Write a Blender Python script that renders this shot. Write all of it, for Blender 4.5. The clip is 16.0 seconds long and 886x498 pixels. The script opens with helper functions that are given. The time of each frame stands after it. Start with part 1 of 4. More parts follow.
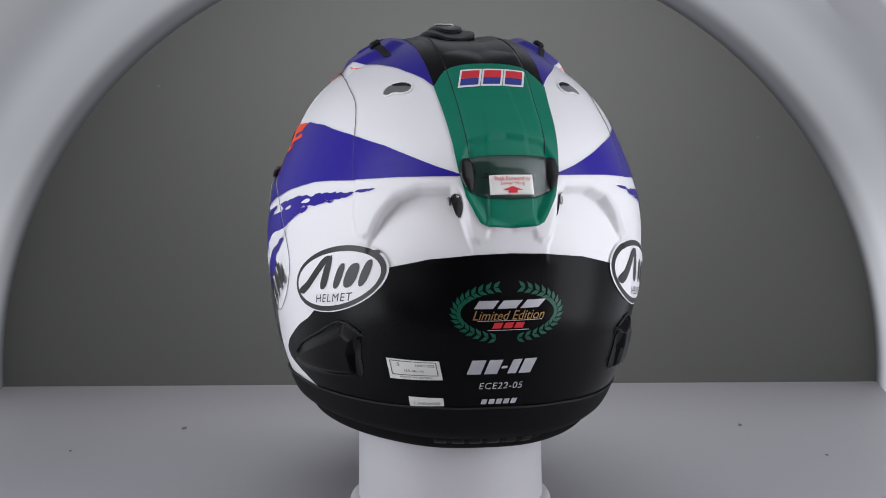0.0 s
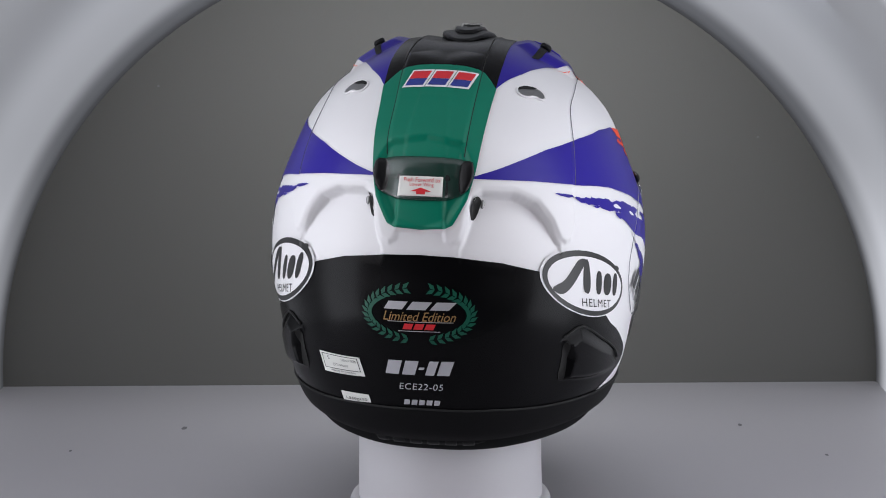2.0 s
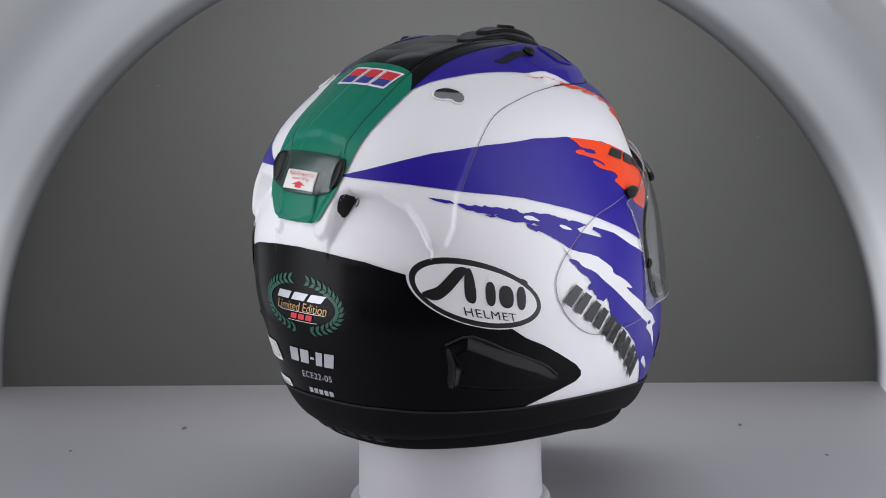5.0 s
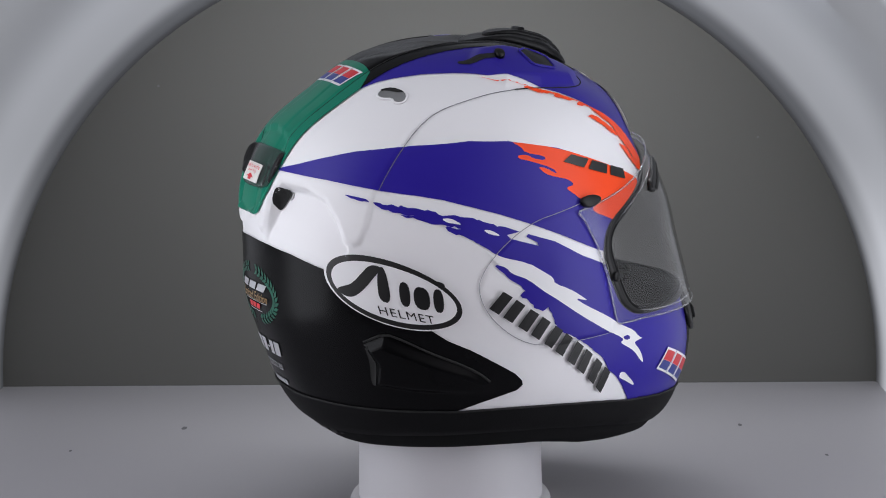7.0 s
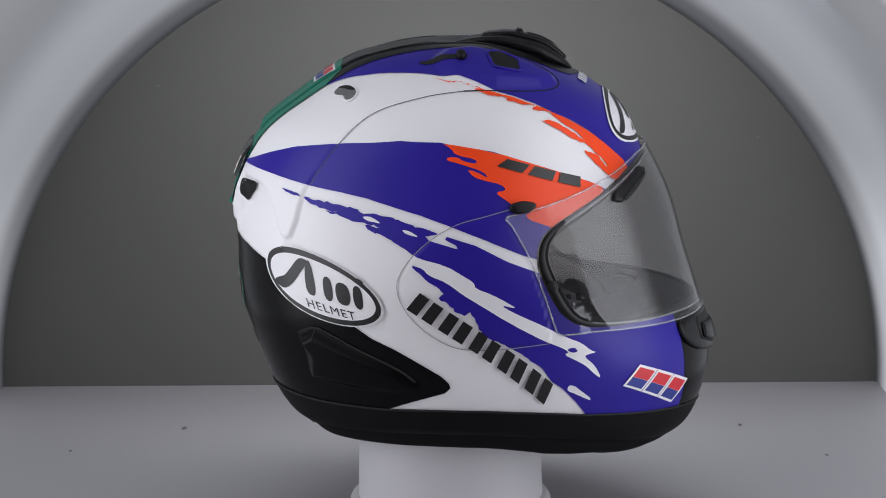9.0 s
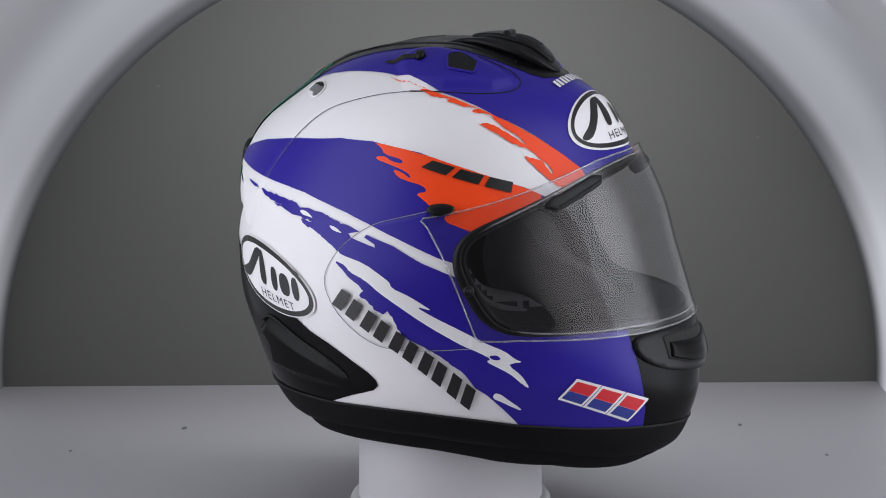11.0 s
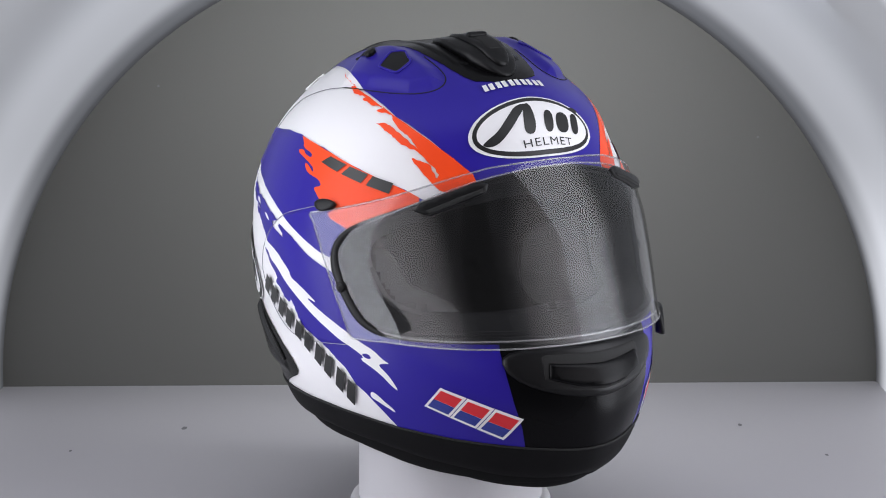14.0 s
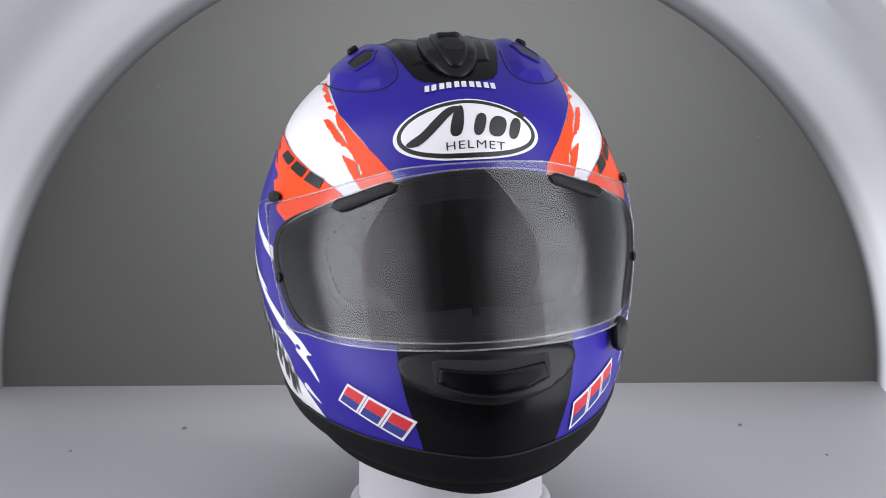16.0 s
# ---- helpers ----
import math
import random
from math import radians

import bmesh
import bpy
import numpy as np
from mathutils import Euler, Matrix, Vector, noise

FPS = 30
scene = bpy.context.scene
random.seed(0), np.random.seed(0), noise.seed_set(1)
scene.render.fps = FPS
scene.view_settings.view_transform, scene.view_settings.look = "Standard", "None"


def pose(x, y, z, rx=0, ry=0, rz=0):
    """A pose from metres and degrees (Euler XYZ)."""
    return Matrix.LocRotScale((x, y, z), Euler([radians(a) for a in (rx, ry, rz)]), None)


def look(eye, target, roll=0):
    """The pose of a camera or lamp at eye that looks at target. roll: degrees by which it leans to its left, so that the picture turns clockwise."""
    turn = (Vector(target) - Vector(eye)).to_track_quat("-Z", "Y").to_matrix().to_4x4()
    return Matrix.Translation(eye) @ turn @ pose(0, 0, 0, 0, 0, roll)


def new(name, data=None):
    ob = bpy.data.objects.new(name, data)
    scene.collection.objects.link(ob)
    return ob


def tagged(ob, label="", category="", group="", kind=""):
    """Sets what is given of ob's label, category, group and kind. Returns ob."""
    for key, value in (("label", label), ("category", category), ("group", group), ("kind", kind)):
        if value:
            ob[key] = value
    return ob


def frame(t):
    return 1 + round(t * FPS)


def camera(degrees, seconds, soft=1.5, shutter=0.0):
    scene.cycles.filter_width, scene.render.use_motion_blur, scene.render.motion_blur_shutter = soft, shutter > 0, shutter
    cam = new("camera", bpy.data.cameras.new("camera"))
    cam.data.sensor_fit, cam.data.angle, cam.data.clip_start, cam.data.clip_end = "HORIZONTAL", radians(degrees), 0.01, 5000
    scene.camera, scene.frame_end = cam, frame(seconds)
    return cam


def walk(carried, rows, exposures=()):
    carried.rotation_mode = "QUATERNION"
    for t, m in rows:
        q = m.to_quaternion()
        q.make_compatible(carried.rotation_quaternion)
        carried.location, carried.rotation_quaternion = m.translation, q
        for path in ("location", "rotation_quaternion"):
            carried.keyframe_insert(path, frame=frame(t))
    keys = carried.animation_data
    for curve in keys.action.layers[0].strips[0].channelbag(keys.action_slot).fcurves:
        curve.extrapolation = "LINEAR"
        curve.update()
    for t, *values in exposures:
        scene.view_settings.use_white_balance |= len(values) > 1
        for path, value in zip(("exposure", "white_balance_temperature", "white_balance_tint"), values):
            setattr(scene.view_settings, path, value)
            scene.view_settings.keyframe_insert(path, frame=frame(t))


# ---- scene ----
import collections

# Motorcycle helmet on a white stand that turns inside a small arched photo tent.
cam = camera(23.578, 16.0, soft=1.0)
EYE = Vector((0.0, -1.42, 0.4140))
PITCH, YAW = 0.16133, -0.00283
AIM = EYE + Vector((math.sin(YAW) * math.cos(PITCH), math.cos(YAW) * math.cos(PITCH), -math.sin(PITCH)))
walk(cam, [(0.0, look(EYE, AIM, -0.381)), (16.0, look(EYE, AIM, -0.381))], [(0.0, -0.07), (4.0, -0.07), (7.5, -0.16), (9.0, -0.18), (12.5, 0.07), (16.0, 0.43)])


# ---------- light ----------
world = bpy.data.worlds.new("room_dark")
scene.world = world
world.use_nodes = True
world.node_tree.nodes["Background"].inputs[0].default_value = (0.55, 0.6, 0.7, 1)
world.node_tree.nodes["Background"].inputs[1].default_value = 0.05


def soft_box(x, y, z, aim, w, h, power, colour=(1, 0.98, 0.96)):
    data = bpy.data.lights.new("softbox_lamp", "AREA")
    data.shape, data.size, data.size_y, data.energy, data.color = "RECTANGLE", w, h, power, colour
    ob = new("softbox_lamp", data)
    ob.matrix_world = look((x, y, z), aim)
    return ob


# the light strip under the crown of the tent
soft_box(0.05, 0.08, 0.374, (0.05, 0.39, 0.06), 0.46, 0.08, 1.95, (0.95, 0.98, 1.0))


# ---------- materials ----------
def shader(name, base, rough=0.5, metal=0.0, coat=0.0, grain=0.0, grain_size=400.0, tone=0.0, tone_size=8.0, spec=0.5):
    """Principled surface with fine bump (grain) and a slow change of tone."""
    m = bpy.data.materials.new(name)
    m.use_nodes = True
    n, l = m.node_tree.nodes, m.node_tree.links
    b = n["Principled BSDF"]
    b.inputs["Base Color"].default_value = (*base, 1)
    b.inputs["Roughness"].default_value = rough
    b.inputs["Metallic"].default_value = metal
    b.inputs["Coat Weight"].default_value = coat
    b.inputs["Coat Roughness"].default_value = 0.12
    b.inputs["Specular IOR Level"].default_value = spec
    co = n.new("ShaderNodeTexCoord")
    if grain:
        t = n.new("ShaderNodeTexNoise")
        t.inputs["Scale"].default_value = grain_size
        t.inputs["Detail"].default_value = 4
        l.new(co.outputs["Object"], t.inputs["Vector"])
        u = n.new("ShaderNodeBump")
        u.inputs["Strength"].default_value = grain
        u.inputs["Distance"].default_value = 0.0006
        l.new(t.outputs["Fac"], u.inputs["Height"])
        l.new(u.outputs["Normal"], b.inputs["Normal"])
    if tone:
        t = n.new("ShaderNodeTexNoise")
        t.inputs["Scale"].default_value = tone_size
        t.inputs["Detail"].default_value = 5
        l.new(co.outputs["Object"], t.inputs["Vector"])
        r = n.new("ShaderNodeMapRange")
        r.inputs[3].default_value, r.inputs[4].default_value = 1 - tone, 1 + tone
        l.new(t.outputs["Fac"], r.inputs[0])
        x = n.new("ShaderNodeMix")
        x.data_type, x.blend_type = "RGBA", "MULTIPLY"
        x.inputs[0].default_value = 1
        x.inputs[6].default_value = (*base, 1)
        l.new(r.outputs[0], x.inputs[7])
        l.new(x.outputs[2], b.inputs["Base Color"])
        r2 = n.new("ShaderNodeMapRange")
        r2.inputs[3].default_value, r2.inputs[4].default_value = max(0.02, rough - tone), rough + tone
        l.new(t.outputs["Fac"], r2.inputs[0])
        l.new(r2.outputs[0], b.inputs["Roughness"])
    return m


def clear(name, tint, haze, rough=0.02, film=(0.8, 0.8, 0.8), face_on=0.08):
    """Thin clear plastic: passes light, mirrors on both faces, more at a slant, with a little haze in it."""
    m = bpy.data.materials.new(name)
    m.use_nodes = True
    n, l = m.node_tree.nodes, m.node_tree.links
    n.remove(n["Principled BSDF"])
    t, g, d = n.new("ShaderNodeBsdfTransparent"), n.new("ShaderNodeBsdfGlossy"), n.new("ShaderNodeBsdfDiffuse")
    t.inputs[0].default_value = (*tint, 1)
    g.inputs["Roughness"].default_value = rough
    d.inputs[0].default_value = (*film, 1)
    a, c, f = n.new("ShaderNodeMixShader"), n.new("ShaderNodeMixShader"), n.new("ShaderNodeLayerWeight")
    f.inputs[0].default_value = 0.5
    p, q = n.new("ShaderNodeMath"), n.new("ShaderNodeMapRange")
    p.operation, p.inputs[1].default_value = "POWER", 5.0
    q.inputs[3].default_value, q.inputs[4].default_value = face_on, 0.95
    l.new(f.outputs["Facing"], p.inputs[0])
    l.new(p.outputs[0], q.inputs[0])
    a.inputs[0].default_value = haze
    l.new(t.outputs[0], a.inputs[1])
    l.new(d.outputs[0], a.inputs[2])
    l.new(q.outputs[0], c.inputs[0])
    l.new(a.outputs[0], c.inputs[1])
    l.new(g.outputs[0], c.inputs[2])
    l.new(c.outputs[0], n["Material Output"].inputs[0])
    return m


WHITE = shader("paint_white", (0.80, 0.79, 0.80), 0.36, spec=0.35, grain=0.03, tone=0.015, tone_size=20)
BLUE = shader("paint_blue", (0.024, 0.014, 0.265), 0.32, spec=0.22, grain=0.03, tone=0.03, tone_size=25)
ORANGE = shader("paint_orange", (0.90, 0.070, 0.012), 0.36, spec=0.25, grain=0.03, tone=0.02, tone_size=25)
GREEN = shader("paint_green", (0.0, 0.165, 0.10), 0.36, spec=0.25, grain=0.03, tone=0.03, tone_size=25)
BLACK = shader("paint_black", (0.003, 0.003, 0.0034), 0.25, spec=0.11, grain=0.03, tone=0.05, tone_size=25)
RUBBER = shader("matt_black_rubber", (0.006, 0.006, 0.0065), 0.62, spec=0.10, grain=0.25, grain_size=900, tone=0.08, tone_size=30)
PLASTIC = shader("black_plastic", (0.006, 0.006, 0.0065), 0.36, spec=0.24, grain=0.12, grain_size=900, tone=0.06, tone_size=30)
VOID = shader("dark_duct", (0.006, 0.006, 0.006), 0.8)
PRINT = shader("black_print", (0.008, 0.008, 0.008), 0.4)
RED = shader("red_print", (0.62, 0.02, 0.03), 0.4)
NAVY = shader("navy_print", (0.02, 0.035, 0.24), 0.4)
GOLD = shader("gold_print", (0.45, 0.27, 0.11), 0.35, metal=0.5)
SILVER = shader("silver_print", (0.55, 0.55, 0.58), 0.35, metal=0.4)
LEAFGREEN = shader("green_print", (0.0, 0.080, 0.048), 0.4)
PAPER = shader("paper_label", (0.74, 0.74, 0.70), 0.55, grain=0.05, tone=0.03, tone_size=60)
FABRIC = shader("grey_liner_mesh", (0.034, 0.034, 0.036), 0.9, tone=0.12, tone_size=60)
DARKFABRIC = shader("black_liner_fabric", (0.009, 0.009, 0.0095), 0.95, spec=0.1, tone=0.1, tone_size=50)
STEEL = shader("dull_steel", (0.30, 0.30, 0.30), 0.35, metal=0.9)
STANDWHITE = shader("stand_white_plastic", (0.60, 0.59, 0.61), 0.45, grain=0.05, tone=0.02, tone_size=12)
VISOR = clear("clear_visor", (0.90, 0.90, 0.915), 0.012, 0.05, face_on=0.065)
SMOKE = clear("smoked_wing", (0.45, 0.48, 0.48), 0.16, 0.15, (0.10, 0.11, 0.11))
EDGE = clear("visor_edge", (0.78, 0.78, 0.80), 0.15)

# ---------- the helmet's outer form: radius by direction from a centre inside it ----------
ELS = np.radians([-65, -48, -35, -22, -10, 2, 15, 30, 45, 60, 75, 90])
R_FRONT = np.array([0.1916, 0.1899, 0.1885, 0.1768, 0.1533, 0.1394, 0.1351, 0.1349, 0.1408, 0.1390, 0.1383, 0.1386])
R_BACK = np.array([0.1589, 0.1576, 0.1564, 0.1528, 0.1538, 0.1532, 0.1592, 0.1606, 0.1517, 0.1498, 0.1442, 0.1386])
R_SIDE = np.array([0.1508, 0.1453, 0.1366, 0.1278, 0.1249, 0.1253, 0.1266, 0.1284, 0.1358, 0.1388, 0.1425, 0.1386])
N_FRONT, N_BACK = 1.719, 2.178
ORIGIN = Vector((0, 0, 0.066))
MID = Vector((-0.0054, -0.012, 0.185)) - ORIGIN
LEAN = Matrix.Rotation(radians(-0.659), 3, "Z") @ Matrix.Rotation(radians(-1.407), 3, "Y")
START, RATE = 193.973, -11.4392   # degrees, degrees a second


def spline(vals, x):
    x = np.clip(x, ELS[0], ELS[-1])
    k = np.clip(np.searchsorted(ELS, x) - 1, 0, len(ELS) - 2)
    m = np.gradient(vals, ELS)
    m[-1] = 0
    h = ELS[k + 1] - ELS[k]
    u = (x - ELS[k]) / h
    return (2*u**3 - 3*u**2 + 1) * vals[k] + (u**3 - 2*u**2 + u) * h * m[k] + (3*u**2 - 2*u**3) * vals[k + 1] + (u**3 - u**2) * h * m[k + 1]


def radius(d):
    """Outer radius along unit directions d (n, 3); the face looks to -y."""
    el = np.arcsin(np.clip(d[:, 2], -1, 1))
    az = np.arctan2(np.abs(d[:, 0]), -d[:, 1])
    a = np.where(d[:, 1] < 0, spline(R_FRONT, el), spline(R_BACK, el))
    n = 2 + (N_FRONT + (N_BACK - N_FRONT) * az / math.pi - 2) * np.minimum(1, 1.5 * np.cos(el)**2)
    r = ((np.abs(np.cos(az)) / a)**n + (np.abs(np.sin(az)) / spline(R_SIDE, el))**n)**(-1 / n)
    for c, e1, e2, poly, height, ramp, fade in RELIEFS:
        dot = d @ c
        k = np.where(dot > 0.45)[0]
        if not len(k):
            continue
        x, y = np.degrees(d[k] @ e1 / dot[k]), np.degrees(d[k] @ e2 / dot[k])
        near, within = np.full(len(k), 1e9), np.zeros(len(k), bool)
        for (x0, y0), (x1, y1) in zip(poly, np.roll(poly, -1, 0)):
            u = np.clip(((x - x0) * (x1 - x0) + (y - y0) * (y1 - y0)) / max((x1 - x0)**2 + (y1 - y0)**2, 1e-9), 0, 1)
            near = np.minimum(near, np.hypot(x - x0 - u * (x1 - x0), y - y0 - u * (y1 - y0)))
            if y0 != y1:
                within ^= ((y0 > y) != (y1 > y)) & (x < (x1 - x0) * (y - y0) / (y1 - y0) + x0)
        u = np.clip(np.where(within, near, 0) / ramp, 0, 1)
        r[k] += height * u * u * (3 - 2 * u) * fade(np.degrees(az[k]), np.degrees(el[k]))
    return r


RELIEFS = []


def raise_form(poly, height, ramp, chart="side", fade=lambda az, el: 1.0):
    """Raises (or sinks) the form inside an outline, with a soft shoulder ramp degrees wide."""
    d = way(poly, chart)
    c = d.mean(0)
    c /= np.linalg.norm(c)
    e1 = np.cross((0, 0, 1), c) if abs(c[2]) < 0.9 else np.cross((0, 1, 0), c)
    e1 /= np.linalg.norm(e1)
    e2 = np.cross(c, e1)
    dot = d @ c
    RELIEFS.append((c, e1, e2, np.degrees(np.stack([d @ e1 / dot, d @ e2 / dot], 1)), height, ramp, fade))


def way(uv, chart="side"):
    """Unit directions. side: degrees round from the face over the right ear, and up. top: degrees from the face over the crown, and to the right ear."""
    uv = np.radians(np.asarray(uv, float).reshape(-1, 2))
    if chart == "side":
        return np.stack([-np.cos(uv[:, 1]) * np.sin(uv[:, 0]), -np.cos(uv[:, 1]) * np.cos(uv[:, 0]), np.sin(uv[:, 1])], 1)
    return np.stack([-np.sin(uv[:, 1]), -np.cos(uv[:, 1]) * np.cos(uv[:, 0]), np.cos(uv[:, 1]) * np.sin(uv[:, 0])], 1)


LEAN_NP, MID_NP = np.array(LEAN), np.array(MID)


def surf(uv, out=0.0, chart="side"):
    """Points on the helmet's form, raised by out metres."""
    d = way(uv, chart)
    return (d * (radius(d) + out)[:, None]) @ LEAN_NP.T + MID_NP


def normals(uv, chart="side"):
    uv = np.asarray(uv, float).reshape(-1, 2)
    e = 0.22
    a = surf(uv + (e, 0), 0, chart) - surf(uv - (e, 0), 0, chart)
    b = surf(uv + (0, e), 0, chart) - surf(uv - (0, e), 0, chart)
    n = np.cross(a, b)
    n /= np.maximum(np.linalg.norm(n, axis=1), 1e-12)[:, None]
    c = surf(uv, 0, chart) - MID_NP
    return n * np.sign((n * c).sum(1))[:, None]


def put(name, mesh, material, parent, label=""):
    ob = new(name, mesh)
    mesh.materials.clear()
    mesh.materials.append(material)
    ob.parent = parent
    return tagged(ob, label)


def part(name, bm, material, parent, label="", smooth=True):
    me = bpy.data.meshes.new(name)
    bmesh.ops.recalc_face_normals(bm, faces=bm.faces)
    for f in bm.faces:
        f.smooth = smooth
    bm.to_mesh(me)
    bm.free()
    return put(name, me, material, parent, label)


def pts(text):
    return [tuple(float(v) for v in w.split()) for w in text.split(",")]


def mirror(poly):
    return [(-a, b) for a, b in poly][::-1]


def flip(poly):
    return [(a, -b) for a, b in poly][::-1]


def rounded(poly, times=1):
    for _ in range(times):
        out = []
        for a, b in zip(poly, poly[1:] + poly[:1]):
            out += [(a[0]*.75 + b[0]*.25, a[1]*.75 + b[1]*.25), (a[0]*.25 + b[0]*.75, a[1]*.25 + b[1]*.75)]
        poly = out
    return poly


def eased(poly):
    """An outline with small rounded corners."""
    out = []
    for a, b in zip(poly, poly[1:] + poly[:1]):
        out += [(a[0] + (b[0] - a[0]) * u, a[1] + (b[1] - a[1]) * u) for u in (0, 0.3, 0.7)]
    return rounded(out, 2)


def inside(p, poly):
    r = False
    for (x0, y0), (x1, y1) in zip(poly, poly[1:] + poly[:1]):
        if (y0 > p[1]) != (y1 > p[1]) and p[0] < (x1 - x0) * (p[1] - y0) / (y1 - y0) + x0:
            r = not r
    return r


def fill(poly, step=1.0, inset=0.0):
    """Triangles of a flat outline, with points inside it every step degrees and, if wanted, a ring of points inset from its edge."""
    from mathutils.geometry import delaunay_2d_cdt
    ring = []
    for a, b in zip(poly, poly[1:] + poly[:1]):
        k = max(1, math.ceil(math.hypot(b[0] - a[0], b[1] - a[1]) / step))
        ring += [(a[0] + (b[0] - a[0]) * i / k, a[1] + (b[1] - a[1]) * i / k) for i in range(k)]
    n = len(ring)
    xs, ys = [p[0] for p in poly], [p[1] for p in poly]
    grid = [(x, y) for x in np.arange(min(xs) + step * .37, max(xs), step) for y in np.arange(min(ys) + step * .41, max(ys), step) if inside((x, y), poly)]
    if inset:
        area = sum(a[0] * b[1] - b[0] * a[1] for a, b in zip(ring, ring[1:] + ring[:1]))
        R = np.array(ring)
        T = np.roll(R, -1, 0) - np.roll(R, 1, 0)
        T /= np.maximum(np.linalg.norm(T, axis=1), 1e-9)[:, None]
        Q = R + np.stack([-T[:, 1], T[:, 0]], 1) * inset * (1 if area > 0 else -1)

        def near(p):
            return np.sqrt(((R - np.array(p))**2).sum(1)).min()
        grid = [p for p in grid if near(p) > inset * 1.5 + 0.2]
        grid += [tuple(p) for p in Q if inside(tuple(p), poly) and near(p) > inset * 0.8]
    v, _, f, *_ = delaunay_2d_cdt([Vector(p) for p in ring + grid], [(i, (i + 1) % n) for i in range(n)], [list(range(n))], 1, 1e-5)
    f = [t for t in f if inside((sum(v[i].x for i in t) / 3, sum(v[i].y for i in t) / 3), poly)]
    return [(p.x, p.y) for p in v], f


def sheet_mesh(name, uv, faces, out, chart):
    """A film laid on the helmet's form, with the form's own smooth normals."""
    me = bpy.data.meshes.new(name)
    P, N = surf(uv, out, chart), normals(uv, chart)
    ok = []
    for f in faces:
        a, b, c = (P[i] for i in f[:3])
        ok.append(list(f) if np.dot(np.cross(b - a, c - a), N[f[0]]) > 0 else list(f)[::-1])
    me.from_pydata(P.tolist(), [], ok)
    for q in me.polygons:
        q.use_smooth = True
    me.normals_split_custom_set_from_vertices(N.tolist())
    return me


def film(name, poly, material, parent, layer=1, label="", chart="side", step=1.0, soft=0):
    v, f = fill(rounded(poly, soft), step)
    return put(name, sheet_mesh(name, v, f, 0.00022 * layer, chart), material, parent, label)


def tube(name, uv, rad, material, parent, out=0.0, label="", chart="side", closed=True, flat=1.0, sides=8):
    """A bead along a line on the helmet's form. flat: height against width."""
    P = [Vector(p) for p in surf(uv, out, chart)]
    N = [Vector(p) for p in normals(uv, chart)]
    bm = bmesh.new()
    n = len(P)
    rings = []
    for i in range(n):
        a, b = P[i - 1 if (closed or i) else 0], P[(i + 1) % n if (closed or i < n - 1) else i]
        t = (b - a).normalized()
        s = t.cross(N[i]).normalized()
        rings.append([bm.verts.new(P[i] + (s * math.cos(w) + N[i] * math.sin(w) * flat) * rad) for w in (math.tau * k / sides for k in range(sides))])
    for i in range(n if closed else n - 1):
        r, q = rings[i], rings[(i + 1) % n]
        for k in range(sides):
            bm.faces.new((r[k], r[(k + 1) % sides], q[(k + 1) % sides], q[k]))
    return part(name, bm, material, parent, label)


def line(poly, step=1.5, closed=False, soft=0):
    """Points along a polyline every step degrees."""
    poly = list(poly)
    for _ in range(soft):
        out = [] if closed else [poly[0]]
        for a, b in zip(poly, (poly[1:] + poly[:1]) if closed else poly[1:]):
            out += [(a[0]*.75 + b[0]*.25, a[1]*.75 + b[1]*.25), (a[0]*.25 + b[0]*.75, a[1]*.25 + b[1]*.75)]
        poly = out if closed else out + [poly[-1]]
    out = []
    for a, b in zip(poly, (poly[1:] + poly[:1]) if closed else poly[1:]):
        k = max(1, math.ceil(math.hypot(b[0] - a[0], b[1] - a[1]) / step))
        out += [(a[0] + (b[0] - a[0]) * i / k, a[1] + (b[1] - a[1]) * i / k) for i in range(k)]
    return out if closed else out + [poly[-1]]


def quad(corners):
    """Map from the unit square to a chart: corners bottom left, bottom right, top left, top right."""
    bl, br, tl, tr = (np.array(c, float) for c in corners)
    return lambda s, t: tuple(bl * (1-s) * (1-t) + br * s * (1-t) + tl * (1-s) * t + tr * s * t)


def other_side(corners):
    """The same mark on the left ear's side, not mirrored."""
    bl, br, tl, tr = corners
    return [(-br[0], br[1]), (-bl[0], bl[1]), (-tr[0], tr[1]), (-tl[0], tl[1])]


def words(name, text, corners, material, parent, layer=4, chart="side", label="", slant=0.0, spread=1.0):
    """Lettering that fills the four corners."""
    cu = bpy.data.curves.new(name, "FONT")
    cu.body, cu.shear, cu.space_character, cu.align_x = text, slant, spread, "CENTER"
    ob = bpy.data.objects.new(name, cu)
    me = bpy.data.meshes.new_from_object(ob)
    co = [v.co.copy() for v in me.vertices]
    faces = [tuple(p.vertices) for p in me.polygons]
    bpy.data.objects.remove(ob)
    bpy.data.meshes.remove(me)
    x0, x1, y0, y1 = min(c.x for c in co), max(c.x for c in co), min(c.y for c in co), max(c.y for c in co)
    m = quad(corners)
    uv = [m((c.x - x0) / (x1 - x0), (c.y - y0) / (y1 - y0)) for c in co]
    return put(name, sheet_mesh(name, uv, faces, 0.00022 * layer, chart), material, parent, label)


def mark(name, shapes, corners, material, parent, layer=4, chart="side", label="", step=1.0, soft=0, joined=False):
    """Plain shapes, given in the unit square, laid between four corners; each is a piece of its own."""
    m = quad(corners)
    V, F = [], []
    for s in shapes:
        v, f = fill(rounded([m(*p) for p in s], soft), step)
        if not joined:
            put(name, sheet_mesh(name, v, f, 0.00022 * layer, chart), material, parent, label)
            continue
        F += [[i + len(V) for i in t] for t in f]
        V += v
    if joined:
        tagged(put(name, sheet_mesh(name, V, F, 0.00022 * layer, chart), material, parent, label), kind="stuff")


